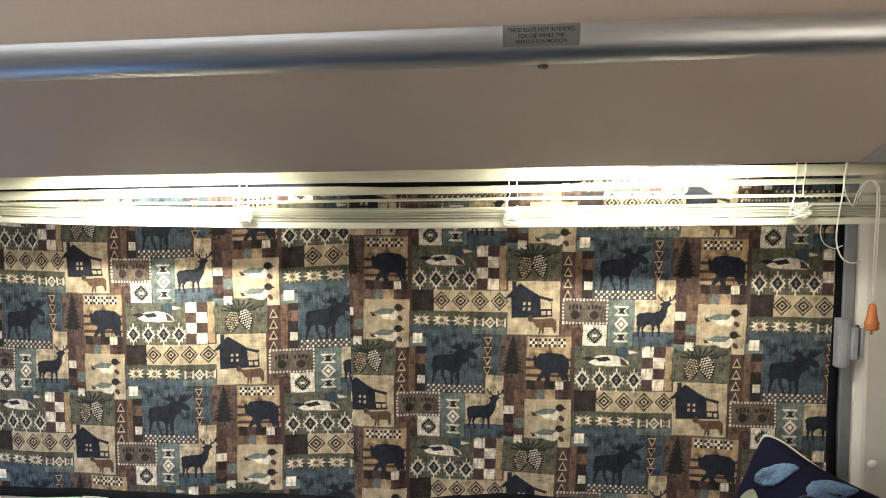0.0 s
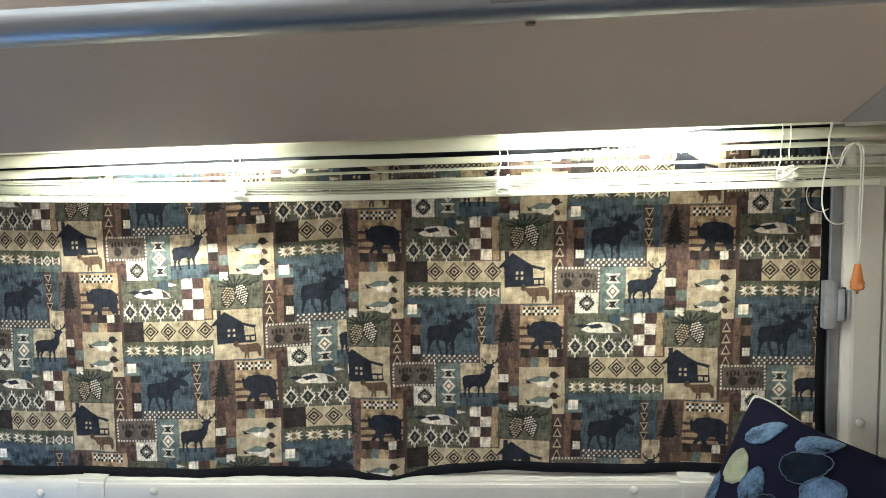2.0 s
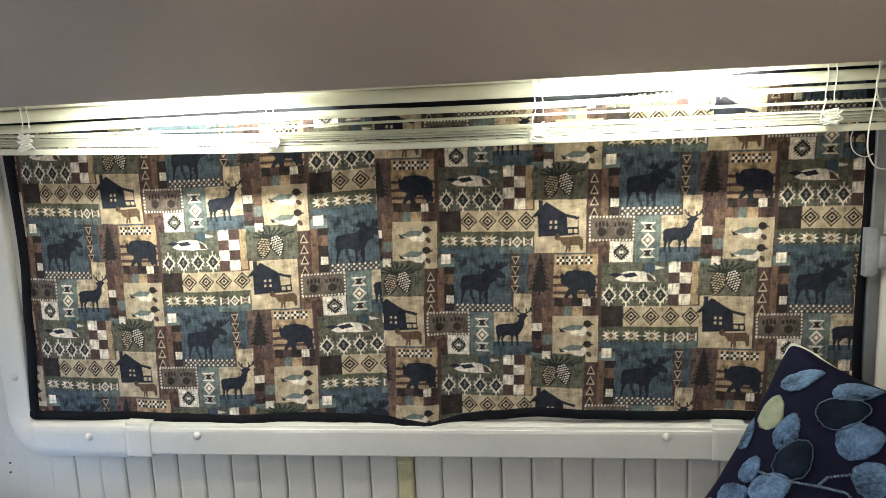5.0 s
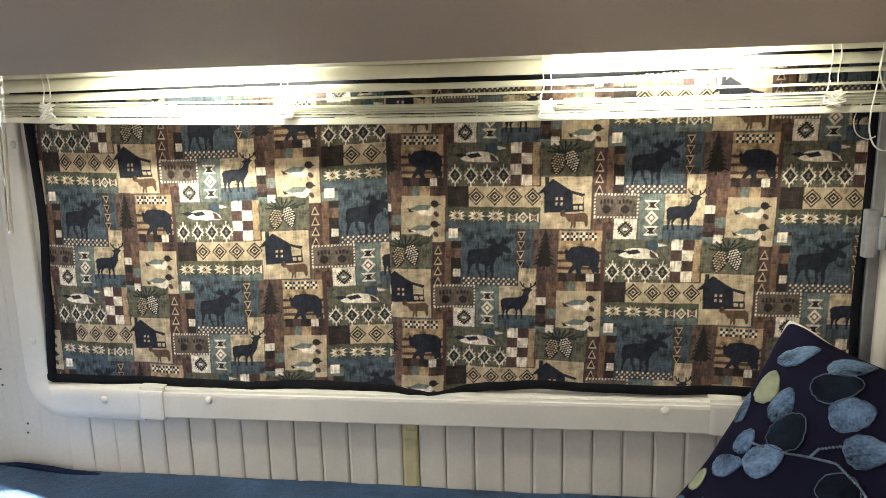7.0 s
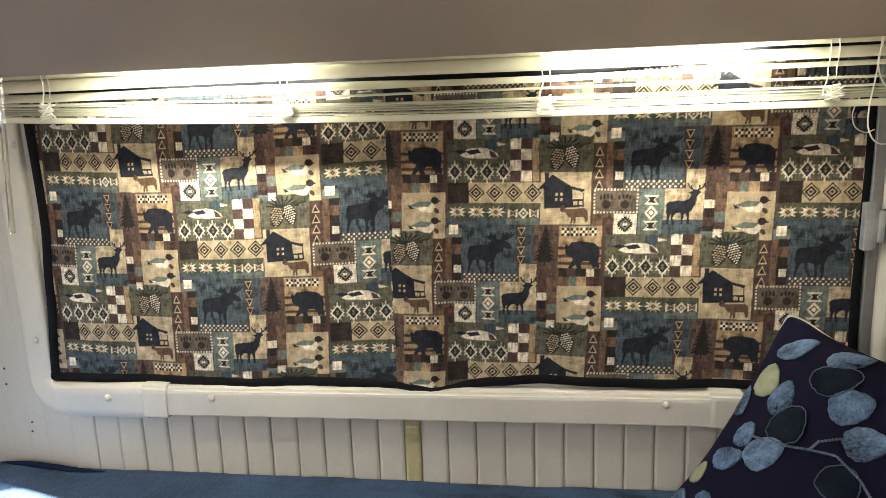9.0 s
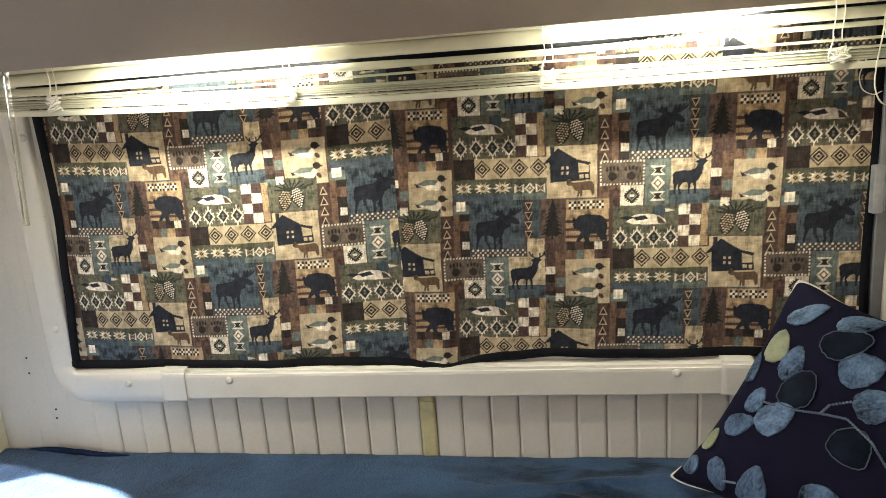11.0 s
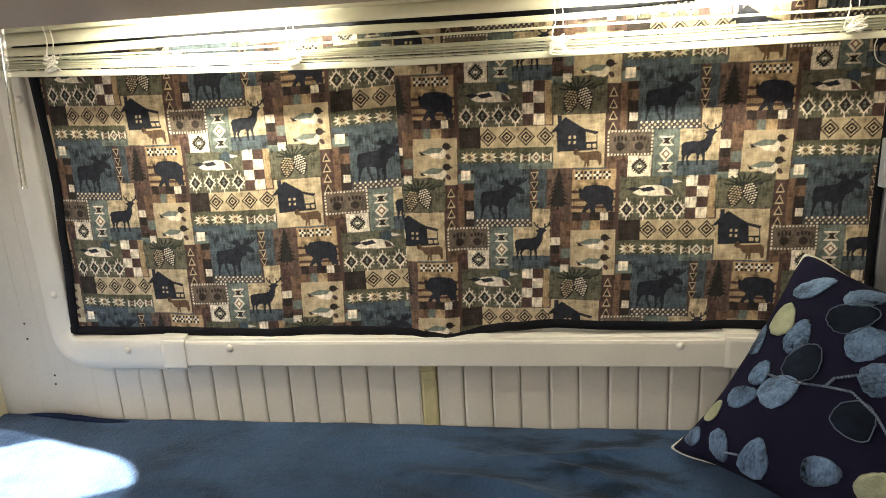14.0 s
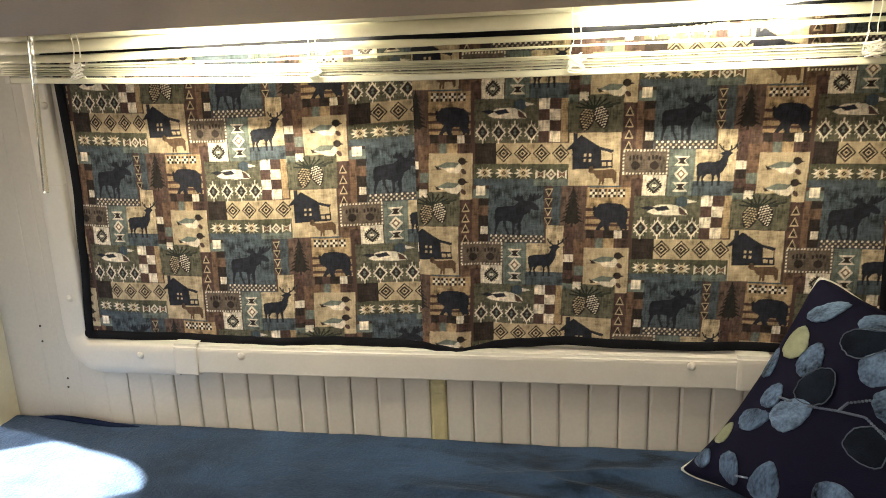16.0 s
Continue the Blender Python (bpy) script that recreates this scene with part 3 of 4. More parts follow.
class Print:
    """A half-drop repeat, 300 wide and 330 high, drawn with overlapping shapes; v runs down."""

    def __init__(self):
        self.img = np.zeros((TH * RES, TW * RES, 3))
        self.img[:] = BROWN
        rng = np.random.default_rng(3)
        self.grain = np.zeros((TH * RES, TW * RES))
        for cu, cv, amp in ((30, 30, 0.55), (10, 15, 0.5), (30, 3, 0.35), (3, 30, 0.45), (3, 3, 0.35)):
            g = np.kron(rng.normal(0, 1, (TH * RES // cv, TW * RES // cu)), np.ones((cv, cu)))
            for ax, c in ((0, cv), (1, cu)):
                g = sum(np.roll(g, k, ax) for k in range(c)) / c
            self.grain += amp * g / g.std()
        self.grain /= self.grain.std()

    def shape(self, test, u0, v0, u1, v1, colour, mottle=0.0):
        for i in range(-2, 3):
            for j in range(-3, 4):
                du, dv = i * TW, i * TH / 2 + j * TH
                a, b = max(0, int((u0 + du) * RES)), min(TW * RES, int((u1 + du) * RES) + 2)
                c, d = max(0, int((v0 + dv) * RES)), min(TH * RES, int((v1 + dv) * RES) + 2)
                if a >= b or c >= d:
                    continue
                uu, vv = np.meshgrid((np.arange(a, b) + 0.5) / RES - du, (np.arange(c, d) + 0.5) / RES - dv)
                mask = test(uu, vv)
                col = np.array(colour)
                if mottle:
                    w = 1 + mottle * self.grain[c:d, a:b]
                    self.img[c:d, a:b][mask] = (col * np.clip(w, 0.3, 1.9)[..., None])[mask]
                else:
                    self.img[c:d, a:b][mask] = col

    def rect(self, u0, v0, u1, v1, colour, mottle=0.26):
        self.shape(lambda u, v: (u >= u0) & (u < u1) & (v >= v0) & (v < v1), u0, v0, u1, v1, colour, mottle)

    def poly(self, pts, colour, mottle=0.2):
        p = np.array(pts, float)

        def inside(u, v):
            m = np.zeros(u.shape, bool)
            for (xa, ya), (xb, yb) in zip(p, np.roll(p, -1, axis=0)):
                if ya != yb:
                    m ^= ((v < ya) != (v < yb)) & (u < (xb - xa) * (v - ya) / (yb - ya) + xa)
            return m
        self.shape(inside, *p.min(0), *p.max(0), colour, mottle)

    def oval(self, u, v, a, b, colour, turn=0.0, mottle=0.2):
        c, s, r = math.cos(radians(turn)), math.sin(radians(turn)), max(a, b)
        self.shape(lambda x, y: (((x - u) * c + (y - v) * s) / a) ** 2 + ((-(x - u) * s + (y - v) * c) / b) ** 2 < 1, u - r, v - r, u + r, v + r, colour, mottle)

    def line(self, pts, w, colour):
        for (xa, ya), (xb, yb) in zip(pts, pts[1:]):
            d = math.hypot(xb - xa, yb - ya) or 1
            nx, ny = -(yb - ya) / d * w / 2, (xb - xa) / d * w / 2
            self.poly(((xa + nx, ya + ny), (xb + nx, yb + ny), (xb - nx, yb - ny), (xa - nx, ya - ny)), colour)

    def diamond(self, u, v, a, b, colour):
        self.poly(((u - a, v), (u, v - b), (u + a, v), (u, v + b)), colour)

    def hourglass(self, u, v, a, b, colour, inner=None, upright=False):
        q = ((-a, -b), (-a * 0.35, 0), (-a, b), (a, b), (a * 0.35, 0), (a, -b))
        self.poly([(u + (y if upright else x), v + (x if upright else y)) for x, y in q], colour)
        if inner:
            self.hourglass(u, v, a * 0.62, b * 0.62, inner, None, upright)


def paint_print():
    p = Print()
    R = p.rect
    # grounds
    R(2, 91, 122, 101, SLATE), R(97, -49, 122, 30, BROWN), R(122, -49, 134, 30, RUST), R(134, -71, 154, 30, DARK)
    R(122, -66, 154, -49, TEAL), R(128, -71, 146, -54, CREAMC), R(134, -36, 154, -18, RUST), R(138, 2, 152, 16, CREAMC)
    R(153, -76, 261, 33, SLATE, 0.34), R(259, -76, 276, -2, BROWN), R(274, -76, 341, 36, PLUM), R(274, -76, 290, 10, SLATE)
    R(298, -2, 320, 110, BROWN), R(265, -2, 298, 35, TAN)
    R(338, -70, 418, 5, SAND), R(340, 4, 418, 20, DARK), R(356, 4, 372, 20, BROWN), R(392, 5, 406, 19, CREAMC), R(406, 4, 418, 20, DARK)
    R(341, 19, 419, 37, RUST), R(357, 19, 372, 37, TEAL), R(372, 19, 392, 37, SAND), R(392, 19, 419, 37, BROWN)
    R(99, 30, 182, 74, (0.102, 0.078, 0.062)), R(99, 74, 138, 111, RUST), R(118, 80, 138, 111, BROWN), R(138, 74, 180, 111, CREAMC)
    R(182, 31, 228, 111, TEAL), R(228, 31, 300, 86, TAN), R(226, 84, 305, 111, SLATE), R(205, 109, 245, 114, SLATE)
    R(298, 35, 319, 111, BROWN), R(299, 50, 317, 64, CREAMC), R(299, 64, 319, 80, DARK), R(299, 95, 319, 111, DARK)
    R(317, 22, 341, 111, RUST), R(319, 70, 337, 88, TEAL), R(317, 88, 341, 104, BROWN)
    R(337, 36, 421, 118, TAN, 0.16), R(125, 109, 248, 184, GREEN, 0.28), R(245, 109, 299, 182, BROWN), R(286, 109, 299, 182, SAND)
    R(298, 104, 398, 166, GREEN, 0.28), R(298, 104, 330, 115, TEAL), R(318, 100, 334, 114, CREAMC)
    R(126, 184, 166, 220, DARK), R(166, 184, 303, 220, TAN, 0.15), R(123, 220, 238, 258, OLIVE), R(123, 246, 238, 258, SLATE), R(238, 220, 304, 255, OLIVE), R(238, 246, 304, 258, TEAL)
    R(2, 2, 95, 92, TAN, 0.18)
    for k in range(4):
        u = (245 if k % 2 == 0 else 265)
        v = 109 + 18.3 * k
        R(u, v, u + 20, v + 18.3, CREAMC)
    # cabin with porch, and a small deer
    p.poly(((-7, 34), (10.4, 16.7), (23.9, 5.7), (46.9, 19.6), (58.4, 25.9), (82.3, 31.4), (82.3, 35), (80.3, 35), (82.6, 61.5), (8.5, 64.4), (7, 29.2)), NIGHT)
    p.poly(((8.9, 2.7), (17, 2.7), (17, 16.7), (8.9, 22.2)), NIGHT)
    p.poly(((60.4, 31.4), (79.2, 36.5), (79.2, 48.2), (61.1, 48.2)), TAN), p.poly(((62.3, 51.9), (70, 51.9), (70.4, 58.5), (62.7, 58.5)), TAN), p.poly(((73, 51.9), (79.2, 51.9), (79.6, 58.2), (73.4, 58.2)), TAN)
    for u, v in ((28, 37), (37, 37), (28, 46), (37, 46)):
        R(u + 0.6, v + 0.6, u + 5, v + 5, TAN)
    p.poly(((38.1, 68.1), (38.9, 60.7), (41.9, 59.3), (45.4, 59.3), (48.8, 65.9), (64.2, 65.1), (83.4, 63.3), (89.9, 69.2), (89.9, 86.4), (86.1, 88.6), (82.3, 79.1), (68, 79.8), (67.3, 90.8), (63.8, 90.8), (63.8, 82.7), (60.8, 90.8), (58.1, 90.8), (59.2, 80.9), (53.5, 78.3), (48.8, 71.7), (41.9, 70.6)), (0.098, 0.058, 0.036))
    # columns of triangles
    for k in range(4):
        v = -33 + 19 * k
        p.poly(((101, v + 8), (117, v + 8), (109, v - 8)), TAN), p.poly(((103.6, v + 6), (114.4, v + 6), (109, v - 4.5)), DARK)
        v = -60 + 17 * k
        p.poly(((260, v - 7), (275, v - 7), (267.5, v + 8)), TAN), p.poly(((262, v - 5.4), (273, v - 5.4), (267.5, v + 4.6)), DARK)
    # moose
    p.poly(((165.5, -27), (170.1, -33.2), (185.2, -35.3), (202.3, -36.8), (211.7, -43.3), (221.2, -46.2), (230.7, -44.1), (238.3, -43.3), (245.9, -37.9), (250.8, -32.4), (248.9, -28.8), (242.1, -28.8), (234.5, -30.6), (228.8, -23.4), (222, -19.7), (219.3, -12.5), (216.7, -6.3), (217.4, 7.5), (215.9, 18.4), (217.4, 27.5), (213.3, 27.5), (211.7, 11.1), (209.8, -5.2), (205.3, -2.7), (204.9, 14.8), (201.1, 27.5), (197.3, 27.5), (200.8, 11.1), (198.9, -7), (187.1, -9.6), (188.2, 2), (195.1, 14.8), (197.3, 23.8), (193.6, 23.8), (188.6, 11.1), (182.6, -1.6), (181, -8.8), (175.7, -7), (171.6, 2), (169.3, 11.1), (168.5, 21.3), (164.4, 21.3), (165.5, 7.5), (167.4, -3.4), (165.5, -14.3)), NIGHT)
    p.poly(((203, -46.2), (202.3, -52.8), (206.1, -49.9), (208.7, -57.9), (212.5, -51.7), (217.4, -55.7), (218.9, -48.8), (222, -44.4), (213.6, -43.3)), NIGHT), p.poly(((226.9, -44.4), (229.9, -52.4), (234.1, -58.6), (236.4, -53.5), (241.7, -60), (243.2, -54.9), (249.6, -60), (249.3, -54.9), (256.5, -57.9), (251.9, -50.2), (242.1, -46.2), (232.6, -42.6)), NIGHT), p.poly(((228, -28.8), (234.9, -29.5), (231.8, -20.5)), NIGHT)
    R(154, 16, 260, 30, (0.058, 0.050, 0.052))
    for k in range(11):
        for dv in (-4.4, 0, 4.4):
            p.oval(159 + 9.7 * k + (0 if dv else 4.8), 23 + dv, 2.0, 1.9, CREAMC if dv else TAN)
    # fir tree
    p.poly(((313, -74), (318, -50), (322, -32), (326, -10), (300, -10), (304, -32), (308, -50)), FIR)
    for k in range(8):
        w, v = 5 + 2.5 * k + 2 * (k % 2), -66 + 7.2 * k
        for sg in (-1, 1):
            p.poly(((313, v - 5), (313 + sg * w * 0.6, v + 2), (313 + sg * w, v + 8), (313 + sg * w * 0.55, v + 5.5), (313 + sg * w * 0.3, v + 11), (313, v + 8)), FIR)
    p.line(((313, -10), (313, 0)), 4, FIR)
    # bear on a striped ground under a chequered band
    for v in (-34, -20, -7):
        R(338, v, 418, v + 5, BROWN)
    R(338, -70, 418, -49, SAND)
    for k in range(4):
        u = 350 + 17 * k
        for a in (-1, 0, 1):
            for b in (-1, 0, 1):
                R(u + a * 4.6 - 2.3, -60 + b * 4.6 - 2.3, u + a * 4.6 + 2.3, -60 + b * 4.6 + 2.3, CREAMC if (a + b) % 2 else DARK)
    p.poly(((352, -30.2), (350.4, -35.9), (354.2, -38.6), (356.9, -35.3), (361.7, -41.3), (376.4, -43.7), (392.6, -42.6), (405.6, -40.3), (413.7, -33.6), (416, -21.9), (413.7, -8.5), (416.6, 1.6), (413.7, 4.9), (408.9, 2.2), (404, 4.6), (400.7, -1.8), (395.9, -8.5), (384.5, -9.1), (382.2, -1.8), (383.5, 4.6), (374.7, 5.3), (371.5, -1.8), (365.9, 1.6), (365, 5.3), (356.9, 3.9), (361.7, -3.5), (366.6, -11.8), (360.1, -16.9), (353.6, -19.2), (351.6, -25.2)), NIGHT)
    # paw prints in a dotted border
    for k in range(14):
        R(101 + 5.9 * k, 31, 104 + 5.9 * k, 34, CREAMC), R(101 + 5.9 * k, 70, 104 + 5.9 * k, 73, CREAMC)
    for k in range(7):
        R(100, 33 + 5.9 * k, 103, 36 + 5.9 * k, CREAMC), R(178, 33 + 5.9 * k, 181, 36 + 5.9 * k, CREAMC)
    for u in (123, 157):
        p.oval(u, 58, 8, 7, DARK)
        for k in range(4):
            p.oval(u - 10 + 6.5 * k, 46 - 2 * math.sin(k), 2.2, 4, DARK)
    # rayed diamond
    for k in range(18):
        a = k * math.tau / 18
        p.line(((159, 92), (159 + 14 * math.cos(a), 92 + 13 * math.sin(a))), 2.4, DARK)
    p.diamond(159, 92, 15, 14, DARK), p.oval(159, 92, 10.5, 10, DARK), p.diamond(159, 92, 10, 9, (0.16, 0.16, 0.13)), p.diamond(159, 92, 7, 6.3, DARK)
    p.oval(157, 92, 2.6, 2.6, CREAMC), p.oval(161, 92, 2.6, 2.6, CREAMC)
    # hourglasses and lozenge
    for v in (50, 94):
        p.hourglass(205, v, 14, 8, CREAMC, DARK)
    p.diamond(205, 72, 13, 13, CREAMC), p.diamond(205, 72, 8, 8, RUST), p.diamond(205, 72, 4.5, 4.5, CREAMC)
    # stag
    p.poly(((230.7, 58.3), (234.5, 54), (247.8, 51.8), (262.9, 51.8), (271.2, 49.2), (275, 42), (269.7, 37.3), (276.2, 35.8), (280, 32.2), (287.5, 32.9), (292.9, 37.3), (287.5, 40.9), (284.9, 45.6), (283.8, 56.5), (278.8, 65.6), (273.9, 71), (273.5, 80.1), (274.3, 92.4), (270.5, 92.4), (269, 78.3), (266.7, 72.8), (263.3, 76.5), (262.9, 92.4), (259.1, 92.4), (259.5, 76.5), (257.2, 72.1), (249.6, 72.8), (244.3, 80.1), (248.1, 92.4), (244.3, 92.4), (240.5, 80.1), (241.7, 74.6), (239.4, 76.5), (237.5, 83.7), (236.8, 91.7), (233, 91.7), (234.1, 80.1), (231.5, 69.2)), NIGHT)
    for pts in (((278.8, 33.6), (272.4, 30), (267.5, 22)), ((274.7, 31.4), (274.7, 24.9)), ((286, 33.6), (294, 29.3), (304.2, 19.1)), ((289.4, 31.8), (288.3, 24.2)), ((295.5, 28.5), (297.8, 22))):
        p.line(pts, 2.6, NIGHT)
    # pair of ducks
    for v in (60, 96):
        p.poly(((352, v + 2), (372, v - 6), (398, v - 6), (402, v + 4), (392, v + 12), (376, v + 10), (366, v + 4)), CREAMC)
        p.poly(((350, v), (372, v - 9), (396, v - 7), (388, v + 1), (366, v + 2)), (0.125, 0.14, 0.125))
        p.oval(401, v - 10, 7.6, 6.3, DARK), p.poly(((407, v - 12), (414, v - 8), (407, v - 7)), DARK), p.oval(404, v + 8, 6, 4, BROWN, 40), p.poly(((348, v - 3), (362, v + 4), (352, v + 5)), DARK)
    # loon over four lozenges
    p.poly(((150, 137), (158, 129), (168, 125), (190, 124), (206, 126), (220, 134), (224, 142), (190, 143), (160, 141)), CREAMC), p.poly(((160, 130), (184, 126), (191, 133), (170, 136)), NIGHT)
    p.poly(((137, 130), (152, 127), (166, 130), (152, 135)), NIGHT), p.poly(((206, 128), (214, 132), (224, 142), (208, 141)), BROWN)
    p.oval(211, 119, 12, 9, (0.042, 0.058, 0.075)), p.poly(((220, 115), (238, 119), (221, 122)), CREAMC)
    for k in range(4):
        u = 140 + 30.6 * k
        p.diamond(u, 165.5, 13.6, 15.5, CREAMC), p.diamond(u, 165.5, 10, 11.8, DARK), p.oval(u, 163, 2.4, 2.4, TEAL), p.oval(u, 168, 2.4, 2.4, TEAL)
        for sg in (-1, 1):
            R(u - 1.2, 165.5 + sg * 17 - 2.6, u + 1.2, 165.5 + sg * 17 + 2.6, CREAMC)
            for q in (-1, 1):
                p.line(((u + q * 5, 165.5 + sg * 9), (u + q * 6, 165.5 + sg * 14)), 1.6, CREAMC), p.line(((u + q * 9.5, 165.5 + sg * 5), (u + q * 12.5, 165.5 + sg * 7)), 1.6, CREAMC)
    # row of nested diamonds
    for k in range(4):
        u = 180 + 35.5 * k
        p.diamond(u, 202, 16.5, 16, DARK), p.diamond(u, 202, 13.5, 12.5, TAN), p.diamond(u, 202, 11, 10, DARK), p.diamond(u, 202, 6, 5.4, TAN), p.diamond(u, 202, 3.6, 3.2, DARK)
    # stepped stars
    for k in range(3):
        u = 144 + 37 * k
        for ang, reach, wide in ((0, 18, 4.6), (180, 18, 4.6), (30, 17, 3.9), (150, 17, 3.9), (-30, 17, 3.9), (-150, 17, 3.9), (62, 14, 3.2), (118, 14, 3.2), (-62, 14, 3.2), (-118, 14, 3.2)):
            c, q = math.cos(radians(ang)), math.sin(radians(ang)) * 0.92
            p.poly(((u - q * wide, 236 + c * wide), (u + c * reach, 236 + q * reach), (u + q * wide, 236 - c * wide)), CREAMC if abs(c) > 0.6 else TAN)
        p.diamond(u, 236, 9, 7.5, TAN), p.diamond(u, 236, 5, 4, DARK), p.diamond(u, 236, 2, 1.6, SAND)
    # small band of hourglasses
    for u in (250, 290):
        p.hourglass(u, 238, 8, 9, CREAMC, RUST, True)
    p.diamond(270, 238, 10, 10, CREAMC), p.diamond(270, 238, 6, 6, RUST), p.diamond(270, 238, 3, 3, CREAMC)
    # pine cones and needles
    for a in range(-80, 81, 20):
        p.line(((345, 128), (345 + 34 * math.sin(radians(a)), 128 - 22 * math.cos(radians(a)))), 2.8, (0.018, 0.022, 0.018))
    p.line(((345, 128), (392, 118)), 4, (0.03, 0.034, 0.026))
    for u, v, turn in ((332, 146, 10), (359, 142, -16)):
        c, q = math.cos(radians(turn)), math.sin(radians(turn))
        p.poly([(u + c * x - q * y, v + q * x + c * y) for x, y in ((-8, -17), (8, -17), (14, -8), (13, 4), (7, 15), (0, 20), (-7, 15), (-13, 4), (-14, -8))], DARK)
        for i in range(-4, 5):
            for j in range(-3, 4):
                x, y = j * 5.0 + (i % 2) * 2.5, i * 4.1
                if abs(x) < 12.5 - abs(y + 3) * 0.45:
                    p.oval(u + c * x - q * y, v + q * x + c * y, 2.2, 1.05, CREAMC if u > 340 else TAN, turn + 18 * (1 if x > 0 else -1))
    return p.img


img = paint_print()
img = (img + np.roll(img, 1, 0) + np.roll(img, 1, 1) + np.roll(img, -1, 0) + np.roll(img, -1, 1)) / 5

FABRIC = bpy.data.materials.new("printed_fabric")
FABRIC.use_nodes = True
fn, fl = FABRIC.node_tree.nodes, FABRIC.node_tree.links
fb = fn["Principled BSDF"]
fb.inputs["Roughness"].default_value = 0.9
fb.inputs["Specular IOR Level"].default_value = 0.2
att = fn.new("ShaderNodeAttribute")
att.attribute_name = "print"
fco = fn.new("ShaderNodeTexCoord")
weave = []
for scale in ((900, 900, 90), (70, 70, 1100), (14, 14, 14)):
    mp, nz = fn.new("ShaderNodeMapping"), fn.new("ShaderNodeTexNoise")
    mp.inputs["Scale"].default_value = scale
    nz.inputs["Scale"].default_value, nz.inputs["Detail"].default_value = 1.0, 3
    fl.new(fco.outputs["Object"], mp.inputs[0]), fl.new(mp.outputs[0], nz.inputs["Vector"])
    weave.append(nz.outputs[0])
add = fn.new("ShaderNodeMath")
fl.new(weave[0], add.inputs[0]), fl.new(weave[1], add.inputs[1])
add2 = fn.new("ShaderNodeMath")
fl.new(add.outputs[0], add2.inputs[0]), fl.new(weave[2], add2.inputs[1])
gain = fn.new("ShaderNodeMapRange")
gain.inputs["From Min"].default_value, gain.inputs["From Max"].default_value = 0.9, 2.1
gain.inputs["To Min"].default_value, gain.inputs["To Max"].default_value = 0.85, 1.15
fl.new(add2.outputs[0], gain.inputs[0])
mul = fn.new("ShaderNodeVectorMath")
mul.operation = "SCALE"
fl.new(att.outputs["Color"], mul.inputs[0]), fl.new(gain.outputs[0], mul.inputs["Scale"])
fl.new(mul.outputs[0], fb.inputs["Base Color"])
fbump = fn.new("ShaderNodeBump")
fbump.inputs["Strength"].default_value, fbump.inputs["Distance"].default_value = 0.35, 0.0008
fl.new(add.outputs[0], fbump.inputs["Height"]), fl.new(fbump.outputs[0], fb.inputs["Normal"])

HEM = ((-0.887, 0.641), (-0.65, 0.639), (-0.50, 0.637), (-0.35, 0.641), (-0.22, 0.637), (-0.143, 0.629), (-0.04, 0.646), (0.045, 0.651), (0.22, 0.647), (0.38, 0.649), (0.542, 0.648))


def cover_top(x):
    return glide(x, ((-0.89, 1.176), (-0.7, 1.179), (-0.3, 1.181), (0.05, 1.183), (0.3, 1.192), (0.45, 1.203), (0.56, 1.199)))


def edge_l(z):
    return glide(z, ((0.64, -0.886), (0.82, -0.871), (0.94, -0.864), (1.2, -0.868)))


def drape(x, z):
    """How far the cloth stands out towards the room."""
    low = min(1.0, max(0.0, (1.16 - z) / 0.5))
    fold = 0.007 * math.exp(-((x + 0.150) / 0.030) ** 2) * (0.25 + low) - 0.004 * math.exp(-((x + 0.095) / 0.030) ** 2) * low
    fold += 0.004 * math.exp(-((x + 0.195) / 0.016) ** 2)
    wave = 0.0016 * math.sin(x * 19 + 1.2 * math.sin(z * 7)) + 0.0011 * math.sin(x * 43 + z * 5) + 0.0012 * math.sin(z * 16 + x * 6)
    return fold + wave * (0.5 + low) + 0.0010 * math.sin(x * 150 + 3 * math.sin(z * 9)) * math.exp(-((x + 0.3) / 0.35) ** 2)


FAB_Y = 1.1555
cover = thing("window_cover", "woodland patchwork print fabric cover with black binding over the window", "window cover", at=(-0.17, FAB_Y, 0.64))
cov = Vector(cover.location)


